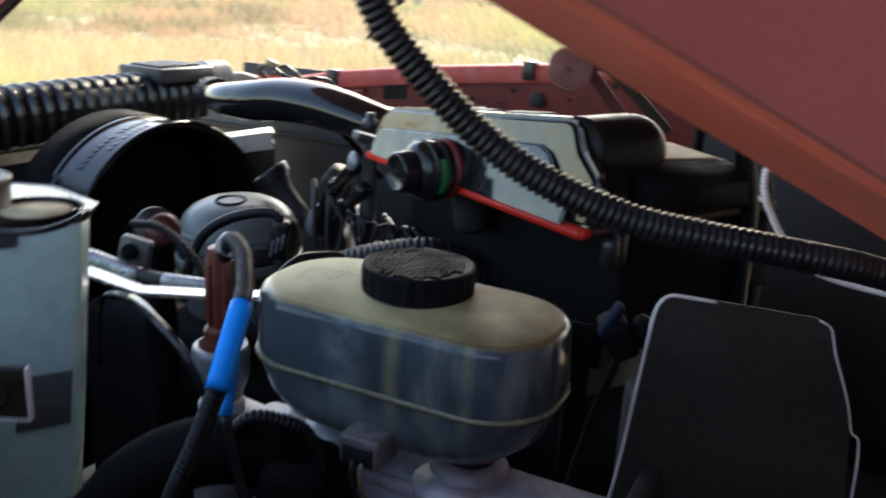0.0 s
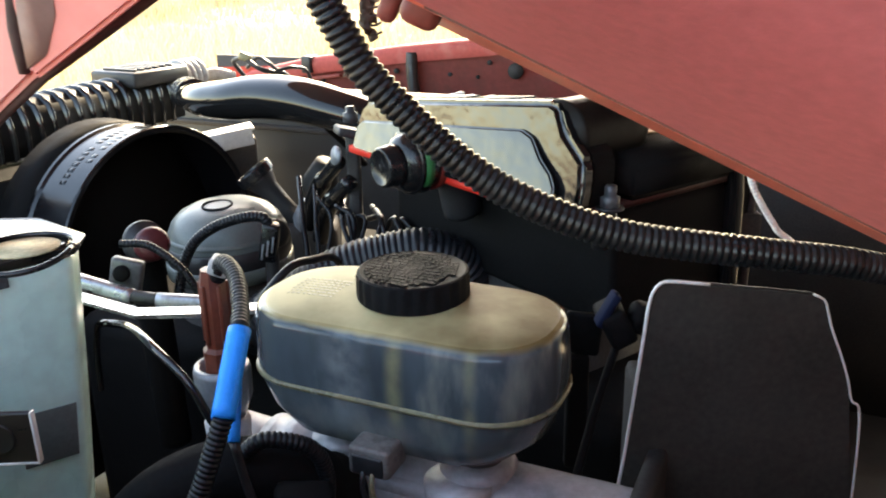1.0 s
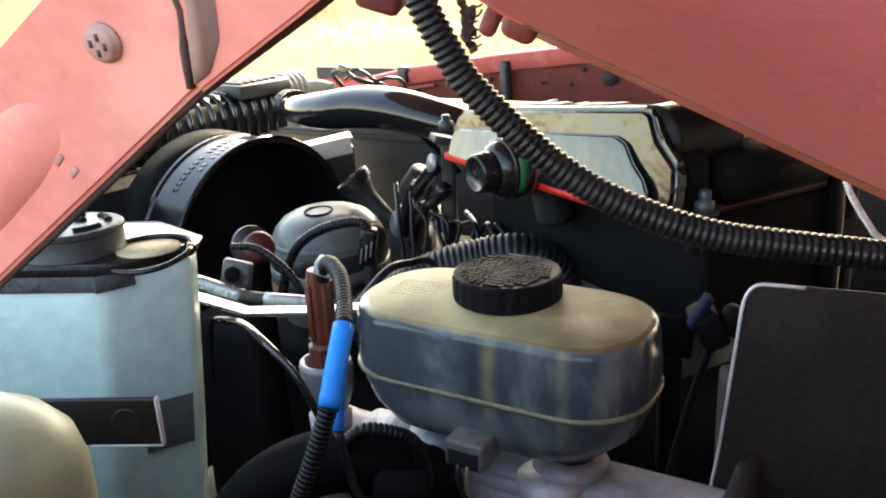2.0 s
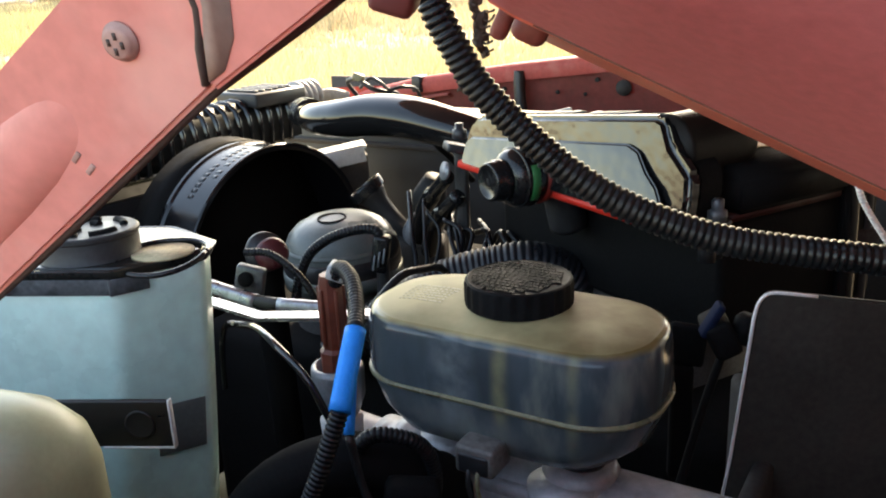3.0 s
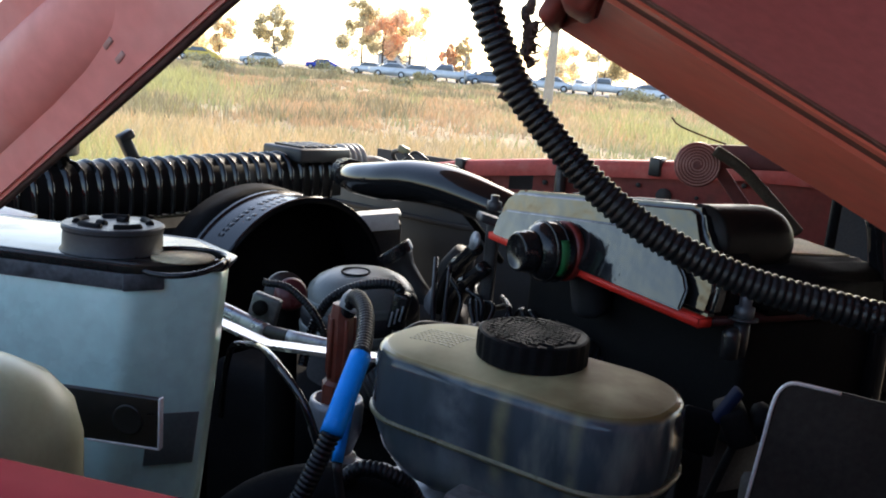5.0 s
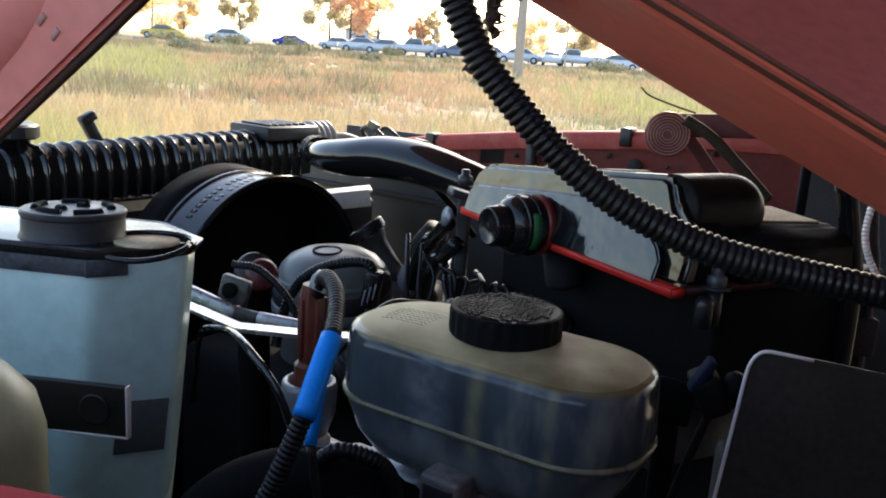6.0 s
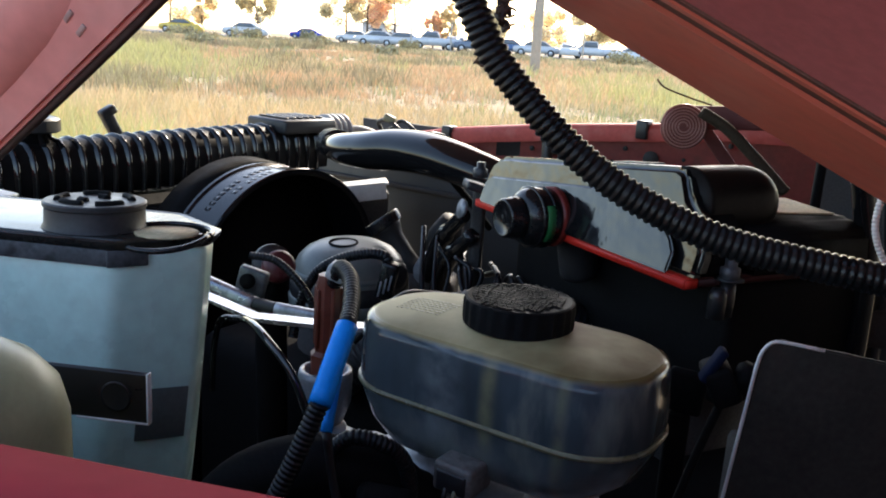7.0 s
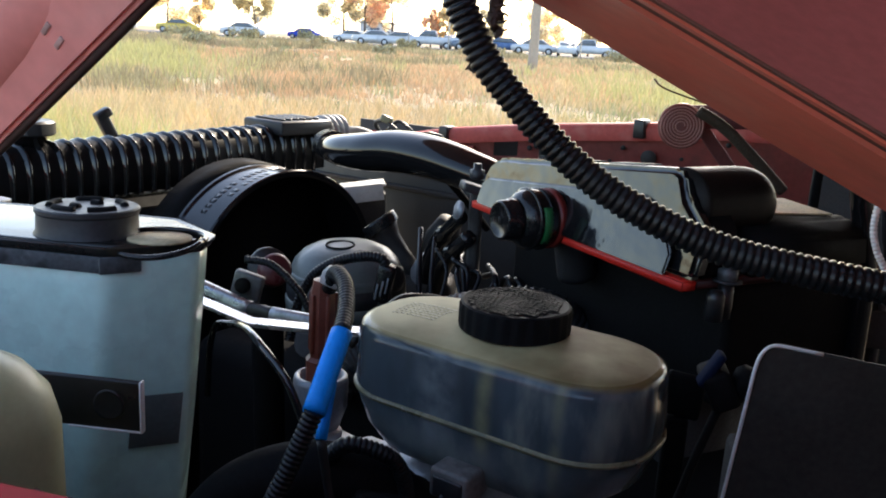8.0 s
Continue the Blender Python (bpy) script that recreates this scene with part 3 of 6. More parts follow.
# ---- hood: rounded side rail, panel above, hinge arm ----
def hood():
    h = thing("hood", (0.60, 0.12, 1.10), "faded red raised hood with a rounded side rail", "hood")

    def ring(x, sec, k=1.0):
        q = 1.318 - 0.50 * (x - 0.15)
        return [Vector((x, 0.29 + (y - 0.29) * k, q + (z - 0.03) * k + 0.03)) for y, z in sec]
    # the bulge, from the second seam up the near face
    bulge = [(0.2418, 0.0012), (0.236, 0.0032), (0.229, 0.0056), (0.217, 0.0098), (0.206, 0.0150), (0.197, 0.0210), (0.190, 0.0285), (0.185, 0.038), (0.182, 0.055), (0.181, 0.080), (0.184, 0.12), (0.200, 0.16), (0.25, 0.18), (0.29, 0.12), (0.298, 0.06), (0.2945, 0.013), (0.2520, 0.013)]
    # the underside: two seams with a ridge between them
    low = [(0.2672, 0.0120), (0.2670, 0.0040), (0.2532, 0.0040), (0.2528, 0.0012), (0.2520, 0.0003), (0.2475, 0.0004), (0.2468, 0.0012), (0.2464, 0.0040), (0.2424, 0.0040), (0.2420, 0.0120)]
    ends = [(0.0610, 0.88), (0.0615, 0.94), (0.0630, 0.98), (0.067, 1.0)]
    xs = (0.085, 0.10, 0.13, 0.17, 0.22, 0.30, 0.40, 0.52)
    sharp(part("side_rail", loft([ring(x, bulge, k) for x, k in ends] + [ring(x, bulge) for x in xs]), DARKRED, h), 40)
    sharp(part("rail_underside", loft([ring(x, low, k) for x, k in ends] + [ring(x, low) for x in xs]), LIP, h, "orange-red ridged underside"), 40)
    # Dark strips fill the seams, painting the shade of the folds.
    seam = mat("red_brown_seam", (0.12, 0.044, 0.034), 0.6, var=0.4, scale=120, bump=0.2)
    for y0, y1, z0, z1 in ((0.2532, 0.2669, 0.0010, 0.0039), (0.2424, 0.2463, 0.0008, 0.0039)):
        groove = [(y0, z0), (y1, z0), (y1, z1), (y0, z1)]
        part("seam_shade", loft([ring(x, groove) for x in (0.070, 0.10, 0.17, 0.25, 0.35, 0.52)]), seam, h, "dark strip painting the seam's shade", smooth=False)
    part("lip_end", box((0.004, 0.036, 0.011), pose(0.0640, 0.311, 1.3582, 0, 26, 0), 0.0015), SCUFF, h)
    lip = [(0.3290, -0.0060, 0.0), (0.3280, -0.0070, 0.0), (0.3120, -0.0042, 0.004), (0.2950, -0.0018, 0.009), (0.2680, 0.0000, 0.010), (0.2674, 0.0090, 0.010), (0.2700, 0.0095, 0.010), (0.2950, 0.0030, 0.009), (0.3120, 0.0004, 0.004), (0.3292, -0.0035, 0.0)]
    first = [v + Vector((s, 0, -0.5 * s)) for v, (_, _, s) in zip(ring(0.064, [q[:2] for q in lip]), lip)]
    sharp(part("lip", loft([first] + [ring(x, [q[:2] for q in lip]) for x in (0.08, 0.10, 0.17, 0.25, 0.35, 0.52)]), LIP, h, "orange-red folded lip, bounced light in its colour"), 50)
    # the panel, sloping up to the front
    f = Vector((-0.827, 0.395, 0.40)).normalized()
    o = Vector((0.40, 0.19, 1.385))
    rings = []
    n = 10
    for i in range(n + 1):
        u = 1.42 * i / n
        edge = 0.03 * math.sin(math.pi * i / n)
        a, b = o + SIDE * u + Vector((0, 0, edge)), o + SIDE * u + f * 1.55 + Vector((0, 0, edge))
        rings.append([a, b, b + Vector((0, 0, 0.02)), a + Vector((0, 0, 0.02))])
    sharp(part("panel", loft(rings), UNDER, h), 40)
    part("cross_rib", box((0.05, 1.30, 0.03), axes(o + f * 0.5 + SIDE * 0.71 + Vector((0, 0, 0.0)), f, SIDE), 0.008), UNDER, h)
    part("end_stop", box((0.007, 0.030, 0.006), pose(0.0695, 0.282, 1.3570, 0, 26, 0), 0.002, 3), SCUFF, h, "dull red rounded stop")
    part("rail_bracket", box((0.0095, 0.012, 0.0065), pose(0.0412, 0.290, 1.3633, 8, 18, 0), 0.0015), UNDER, h, "rusty brown bracket")
    part("hose_clamp", box((0.014, 0.012, 0.009), pose(0.0505, 0.296, 1.3705, 0, 8, 0), 0.002), RUST, h, "grimy clamp over the hose")
    part("bracket_arm", box((0.050, 0.012, 0.008), pose(0.062, 0.286, 1.378, 0, -12, 0), 0.002), RED_DULL, h)
    return h


hood()


def hinge_arm():
    # stamped arm: local x along the arm, z across it, y out to the viewer
    d = Vector((0.78, -0.33, 0.53)).normalized()
    nrm = Vector((-0.25, -1, -0.25)).normalized()
    across = nrm.cross(d).normalized()
    if across.z < 0:
        across = -across
    m = axes((-0.001, 0.2405, 1.335), d, -nrm, across)
    a = thing("hood_prop", m @ Vector((-0.24, 0, 0)), "faded red stamped hood prop with bolt and rib", "hood prop")
    outline = [(-0.24, 0.0), (-0.05, 0.0), (0.030, 0.0012), (0.055, -0.0005), (0.14, -0.003), (0.14, 0.034), (0.055, 0.031), (0.02, 0.0255), (-0.003, 0.0262), (-0.05, 0.0262), (-0.24, 0.026)]
    sharp(part("plate", extrude(outline, 0.0024, m, 0.0008), ARMRED, a), 40)
    rings = []
    for x, k in ((-0.24, 1), (-0.05, 1), (-0.022, 0.96), (-0.010, 0.8), (-0.002, 0.5), (0.004, 0.2), (0.008, 0.02)):
        rings.append([m @ Vector((x, 0.0006 - 0.0034 * k * max(0, math.cos(q)) ** 1.5, 0.0138 + 0.0078 * math.sin(q) * (0.55 + 0.45 * k))) for q in (math.pi * (j / 14 - 0.5) for j in range(15))])
    part("raised_rib", loft(rings, close=False, cap=False), ARMRED, a)
    sharp(part("upper_plate", extrude([(0.033, 0.0005), (0.055, -0.0007), (0.14, -0.003), (0.14, 0.033), (0.058, 0.029), (0.044, 0.018), (0.039, 0.009)], 0.0028, m @ pose(0, -0.0030, 0), 0.0006), ARMRED, a), 40)
    part("joint_sealer", tube([m @ Vector(p) for p in ((0.0325, -0.0024, 0.0020), (0.0362, -0.0026, 0.0062), (0.0405, -0.0026, 0.0102), (0.0440, -0.0026, 0.0185), (0.0500, -0.0026, 0.0290))], 0.0007, 10), SEALER_SHADE, a, "dark perished sealer along the joint")
    part("primer_patch", extrude([(0.0338, 0.0018), (0.0378, 0.0062), (0.0420, 0.0100), (0.0455, 0.0180), (0.0515, 0.0280), (0.0545, 0.0270), (0.0490, 0.0150), (0.0462, 0.0080), (0.0425, 0.0040), (0.0375, 0.0016)], 0.0006, m @ pose(0, -0.0034, 0), 0.0002), PRIMER, a, "bare grey primer beside the joint")
    # No real flange: a dark tube paints the shadow gap below the plate.
    part("edge_shadow", tube([m @ Vector(p) for p in ((-0.24, 0.0022, 0.0002), (-0.05, 0.0022, 0.0000), (0.0, 0.0022, 0.0004), (0.03, 0.0022, 0.0010), (0.055, 0.0022, -0.0008), (0.14, 0.0022, -0.0034))], 0.0010, 8, 0.01), SEALER_SHADE, a, "dark tube for the shadow gap along the lower edge")
    out = m.to_3x3() @ Vector((0, -1, 0))
    bolt = part("bolt", lathe([(0.0031, 0), (0.0031, 0.0003), (0.0027, 0.0004), (0.0026, 0.0011), (0.0020, 0.0014), (0.0004, 0.0014)], aim(m @ Vector((0.0236, -0.0002, 0.0151)), out), 24), DUSTPINK, a, "weathered dusty bolt head")
    for k in range(4):
        q = radians(45 + 90 * k)
        part("raised_mark", box((0.0006, 0.0011, 0.0003), aim(m @ Vector((0.0236 + 0.0012 * math.cos(q), -0.0016, 0.0151 + 0.0012 * math.sin(q))), out)), SEALER_SHADE, bolt)
    for dx, dz in ((-0.0018, 0.0080), (-0.0012, 0.0050)):
        part("dent", box((0.0026, 0.0004, 0.0010), m @ pose(dx, -0.0001, dz, 0, -8, 0), 0.0002), DUSTPINK, a)
    return a


hinge_arm()


def far_hinge():
    c = Vector((0.21, 1.188, 1.26))
    h = thing("lift_spring", c + Vector((0.1, 0.05, -0.10)), "far hood lifter with a flat coiled spiral spring", "spring", "hood lifters")
    view = Vector((-0.12, -1, 0.08)).normalized()
    m = aim(c, view)
    pts = [m @ Vector(((0.0045 + 0.00034 * k) * math.cos(0.6 * k), (0.0045 + 0.00034 * k) * math.sin(0.6 * k), 0)) for k in range(69)]
    part("spiral_spring", tube(pts, 0.0009, 8, 0.003), COPPER, h, "red coated flat spiral spring")
    part("backing", lathe([(0.027, 0), (0.028, 0.002), (0.027, 0.004)], m @ pose(0, 0, -0.007), 32), SCUFF, h)
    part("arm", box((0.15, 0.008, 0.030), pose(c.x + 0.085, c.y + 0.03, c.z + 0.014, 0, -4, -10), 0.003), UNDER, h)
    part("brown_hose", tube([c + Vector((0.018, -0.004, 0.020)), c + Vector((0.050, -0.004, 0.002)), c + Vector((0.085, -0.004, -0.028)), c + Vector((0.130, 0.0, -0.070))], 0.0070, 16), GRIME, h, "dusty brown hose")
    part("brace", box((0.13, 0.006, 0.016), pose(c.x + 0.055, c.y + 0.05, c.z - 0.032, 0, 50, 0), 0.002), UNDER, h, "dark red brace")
    part("pin", tube([c - view * 0.01, c + Vector((0.02, 0.03, 0.0))], 0.006), STEEL, h)
    part("spring_tail", tube([c + Vector((-0.040, -0.02, 0.055)), c + Vector((-0.03, -0.02, 0.046)), c + Vector((0.0, -0.01, 0.036)), c + Vector((0.03, 0.0, 0.028))], 0.0011, 8), RUST, h)
    return h


far_hinge()


# ---- brake master cylinder and its reservoir ----
MC = axes((0.0535, 0.505, 1.168), REAR, SIDE, (0, 0, 1))


def reservoir():
    t = thing("brake_fluid_reservoir", MC @ Vector((0, 0, -0.045)), "yellowed translucent brake fluid reservoir, dark fluid inside", "reservoir")
    # length and width of the body, height by height
    rows = [(-0.0279, 0.0431, 0.024, 0.018), (-0.0275, 0.0503, 0.029, 0.022), (-0.0238, 0.0616, 0.034, 0.028), (-0.0139, 0.0731, 0.0375, 0.033), (-0.0008, 0.0780, 0.0396, 0.034), (0.0092, 0.0792, 0.0401, 0.034), (0.0192, 0.0789, 0.04, 0.034), (0.0312, 0.0778, 0.0395, 0.033), (0.0362, 0.0765, 0.0382, 0.0325)]
    shoulder = [(0.0370, 0.0749, 0.0367, 0.0315), (0.0382, 0.0724, 0.0345, 0.031), (0.0393, 0.0657, 0.03, 0.027), (0.0407, 0.0565, 0.022, 0.02), (0.0416, 0.0410, 0.012, 0.011)]
    off = 0.0034
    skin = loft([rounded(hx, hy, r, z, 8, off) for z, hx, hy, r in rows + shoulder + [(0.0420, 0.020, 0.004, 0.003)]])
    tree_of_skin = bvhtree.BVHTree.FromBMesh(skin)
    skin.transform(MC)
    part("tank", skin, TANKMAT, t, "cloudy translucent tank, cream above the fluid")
    inner = [rounded(hx - 0.0024, hy - 0.0024, r, z, 8, off) for z, hx, hy, r in rows[1:8]] + [rounded(0.0744, 0.0365, 0.032, 0.0330, 8, off)]
    part("fluid", loft(inner, MC), FLUID, t, "dark brake fluid up to the shoulder")
    bead = []
    for k in range(9):
        q = 2 * math.pi * k / 8
        bead.append((0.0791 + 0.0009 * math.cos(q), 0.0402 + 0.0009 * math.cos(q), 0.0034 + 0.0015 * math.sin(q)))
    part("seam", loft([rounded(hx, hy, 0.0345, z, 8, off) for hx, hy, z in bead], MC, cap=False), BEAD, t, "yellow moulded seam round the tank")
    rnd = random.Random(7)
    for row in range(7):
        for k in range(9):
            x, y = -0.055 + 0.0030 * k + 0.0008 * rnd.random(), -0.015 + 0.0031 * row
            spot = tree_of_skin.ray_cast(Vector((x, y, 0.06)), Vector((0, 0, -1)))[0]
            part("raised_letter", box((0.0012 + 0.0014 * rnd.random(), 0.0016, 0.0005), MC @ pose(x, y, spot.z - 0.00003, 0, 0, rnd.uniform(-12, 12))), TOPMAT, t, smooth=False)
    cm = MC @ pose(0.0050, 0.003, 0.0405)
    cap = part("cap", lathe([(0.0255, 0.0), (0.0272, 0.001), (0.0275, 0.003), (0.0275, 0.0118), (0.0268, 0.0133), (0.0255, 0.0139), (0.0245, 0.0135), (0.012, 0.0139), (0.002, 0.0141)],
                             cm, 96, lobes=24, depth=0.0009, lobe_from=2, lobe_to=3), CAPBLK, t, "black ribbed screw cap with raised writing")
    sharp(cap, 30)
    rnd = random.Random(4)
    for row in range(13):
        y = -0.0210 + 0.0035 * row
        end = math.sqrt(max(0.0, 0.0230 ** 2 - y * y))
        x = -end
        while x < end - 0.002:
            w = 0.0012 + 0.0016 * rnd.random()
            if x + w < end:
                part("raised_letter", box((w, 0.0023, 0.00045), cm @ pose(x + w / 2, y, 0.0141)), CAPBLK, cap, smooth=False)
            x += w + 0.0005 + (0.0012 if rnd.random() < 0.22 else 0.0)
    for x in (-0.035, 0.040):
        part("spigot", lathe([(0.013, 0), (0.013, 0.02), (0.016, 0.022)], MC @ pose(x, 0, -0.055), 24), BLACK, t)
    return t


reservoir()


def master_cylinder():
    t = thing("brake_master_cylinder", MC @ Vector((0, 0, -0.14)), "grey cast aluminium brake master cylinder", "master cylinder")
    part("body", tube([MC @ Vector((-0.085, 0, -0.070)), MC @ Vector((0.0, 0, -0.070)), MC @ Vector((0.12, 0, -0.070))], lambda q: 0.024 if q < 0.08 else 0.030 if q < 0.2 else 0.027, 28, 0.006), ALU, t)
    part("nose", tube([MC @ Vector((-0.115, 0, -0.066)), MC @ Vector((-0.084, 0, -0.068))], 0.018, 20), ALU, t)
    for x in (-0.035, 0.040):
        part("boss", lathe([(0.022, 0), (0.020, 0.016), (0.017, 0.022)], MC @ pose(x, 0, -0.060), 28), ALU, t)
    part("outlet_boss", lathe([(0.001, -0.020), (0.008, -0.0185), (0.014, -0.013), (0.0168, -0.005), (0.0172, 0.006)], MC @ pose(0.036, -0.016, -0.050), 28), ALU, t)
    part("flange", box((0.010, 0.08, 0.070), MC @ pose(0.120, 0.01, -0.075), 0.004), BAY, t)
    part("rib_cast", box((0.10, 0.010, 0.012), MC @ pose(0.01, -0.018, -0.056), 0.004), ALU, t)
    part("port", lathe([(0.010, 0), (0.010, 0.014), (0.006, 0.016)], aim(MC @ Vector((-0.06, -0.022, -0.063)), MC.to_3x3() @ Vector((-0.2, -1, 0.1))), 20), ALU, t)
    part("cast_mark", box((0.012, 0.001, 0.004), MC @ pose(0.062, -0.0268, -0.068, 0, -35, 0)), MARK, t)
    part("cast_mark", box((0.006, 0.001, 0.004), MC @ pose(0.074, -0.0268, -0.066, 0, -35, 0)), MARK, t)
    part("mount", box((0.04, 0.05, 0.34), MC @ pose(0.09, 0.02, -0.265), 0.006), BAY, t)
    return t


master_cylinder()


def level_plug():
    m = MC @ pose(0.0060, -0.041, -0.0215)
    t = thing("wiring_plug", m @ Vector((0, 0, -0.02)), "grey two-wire plug on the reservoir's level sensor", "connector", "wiring plugs")
    part("shell", box((0.021, 0.020, 0.015), m, 0.0022), PLUG, t)
    part("socket", box((0.016, 0.004, 0.010), m @ pose(0, -0.009, -0.001), 0.001), BLACK, t)
    for k, dx in enumerate((-0.0025, 0.0025)):
        part("wire", tube([m @ Vector((dx, -0.009, -0.003)), m @ Vector((dx + 0.001, -0.013, -0.012)), m @ Vector((dx + 0.004, -0.006, -0.03)), m @ Vector((dx + 0.01, 0.02, -0.07))], 0.0013, 8), (BLACK, BEAD)[k], t)
    return t


level_plug()


# ---- pressure switch connector, loom with the blue sleeve ----
def switch():
    c = Vector((-0.040, 0.515, 0))
    t = thing("pressure_switch", (c.x, c.y, 1.10), "red-brown switch connector standing in a grey cup", "switch")
    part("cup", lathe([(0.010, 1.140), (0.0142, 1.152), (0.0145, 1.166), (0.0138, 1.1690), (0.0118, 1.1695), (0.0110, 1.162)], pose(c.x, c.y, 0), 32), ZINC, t, "light grey cup")
    sharp(part("connector", lathe([(0.0085, 1.160), (0.0085, 1.178), (0.0066, 1.180), (0.0066, 1.214), (0.0052, 1.221)], pose(c.x, c.y, 0), 8), BROWN, t), 30)
    for k in range(5):
        a = 2 * math.pi * k / 5 + 0.4
        part("flute", box((0.0022, 0.0022, 0.032), pose(c.x + 0.0067 * math.cos(a), c.y + 0.0067 * math.sin(a), 1.198, 0, 0, math.degrees(a)), 0.0006), BROWN, t)
    part("clip", box((0.010, 0.012, 0.008), pose(c.x + 0.006, c.y - 0.004, 1.224, 0, 20, 0), 0.0015), GREYP, t, "pale clip at the connector's top")
    part("stem", lathe([(0.014, 1.06), (0.016, 1.09), (0.011, 1.12), (0.012, 1.137)], pose(c.x, c.y, 0), 24), ALU, t)
    part("body", lathe([(0.012, 0.67), (0.013, 1.0), (0.013, 1.065)], pose(c.x + 0.01, c.y + 0.01, 0), 24), PIT, t)
    return t


switch()


def sleeve_loom():
    up = [(-0.036, 0.512, 1.218), (-0.030, 0.502, 1.229), (-0.021, 0.487, 1.2275), (-0.0155, 0.468, 1.2215), (-0.0128, 0.452, 1.2170), (-0.0142, 0.436, 1.2040), (-0.0152, 0.421, 1.1925), (-0.024, 0.415, 1.168), (-0.032, 0.412, 1.148), (-0.045, 0.41, 1.11), (-0.06, 0.42, 1.05), (-0.08, 0.45, 0.95), (-0.09, 0.48, 0.80), (-0.09, 0.49, 0.68)]
    t = thing("wiring_loom", up[-1], "black ribbed wiring loom with a bright blue sleeve", "wiring loom", "looms")
    part("conduit_upper", tube(up[:5], 0.0041, 14, rib=0.0006, pitch=0.0023), LOOM, t)
    part("conduit_lower", tube(up[6:], 0.0042, 14, rib=0.0006, pitch=0.0023), LOOM, t)
    part("sleeve", tube([up[4], up[5], up[6]], 0.0049, 20), BLUE, t, "bright blue plastic sleeve")
    part("sleeve_inner", tube([(-0.0150, 0.446, 1.1960), (-0.0145, 0.438, 1.1880), (-0.0145, 0.430, 1.1760)], 0.0026, 16), BLUE, t, "bright blue plastic sleeve behind")
    part("wire_inner", tube([(-0.0145, 0.430, 1.176), (-0.010, 0.430, 1.150), (-0.004, 0.43, 1.12), (0.0, 0.44, 1.0), (0.0, 0.46, 0.7)], 0.0022, 8), BLACK, t)
    return t


sleeve_loom()


def thin_tube():
    pts = [(-0.150, 0.620, 1.100), (-0.140, 0.600, 1.135), (-0.128, 0.578, 1.160), (-0.114, 0.552, 1.1765), (-0.100, 0.535, 1.1840), (-0.080, 0.508, 1.1935), (-0.061, 0.482, 1.1950), (-0.0435, 0.470, 1.1830), (-0.0335, 0.468, 1.1620), (-0.0245, 0.470, 1.138), (-0.020, 0.470, 1.115), (-0.005, 0.475, 1.07), (0.0, 0.5, 0.9), (0.0, 0.52, 0.68)]
    t = thing("vacuum_tube", pts[-1], "thin shiny black vacuum tube arching down", "tube", "hoses")
    part("tube", tube(pts, 0.0020, 12), GLOSS, t)
    return t


thin_tube()


def low_hose():
    pts = [(-0.16, 0.46, 1.00), (-0.095, 0.448, 1.085), (-0.060, 0.446, 1.132), (-0.030, 0.450, 1.147), (-0.005, 0.457, 1.143), (0.012, 0.47, 1.128), (0.02, 0.49, 1.09), (0.02, 0.50, 0.9), (0.02, 0.51, 0.68)]
    t = thing("coolant_hose", pts[-1], "dull black rubber hose curving low under the reservoir", "hose", "hoses")
    part("hose", tube(pts, 0.0155, 24, 0.006), PIT, t)
    part("conduit_loop", tube([(-0.016, 0.444, 1.160), (-0.006, 0.442, 1.1690), (0.008, 0.444, 1.1665), (0.016, 0.450, 1.157), (0.019, 0.455, 1.140), (0.017, 0.456, 1.12)], 0.0038, 14, rib=0.0006, pitch=0.0023), LOOM, t)
    part("plug_body", box((0.026, 0.016, 0.030), pose(0.010, 0.436, 1.134, 0, 8, 10), 0.004), PIT, t)
    part("joint", lathe([(0.020, 0), (0.022, 0.004), (0.022, 0.010), (0.018, 0.014)], aim((-0.088, 0.4485, 1.092), (0.6, 0.0, 0.8)), 28), RUBBER, t)
    return t


low_hose()


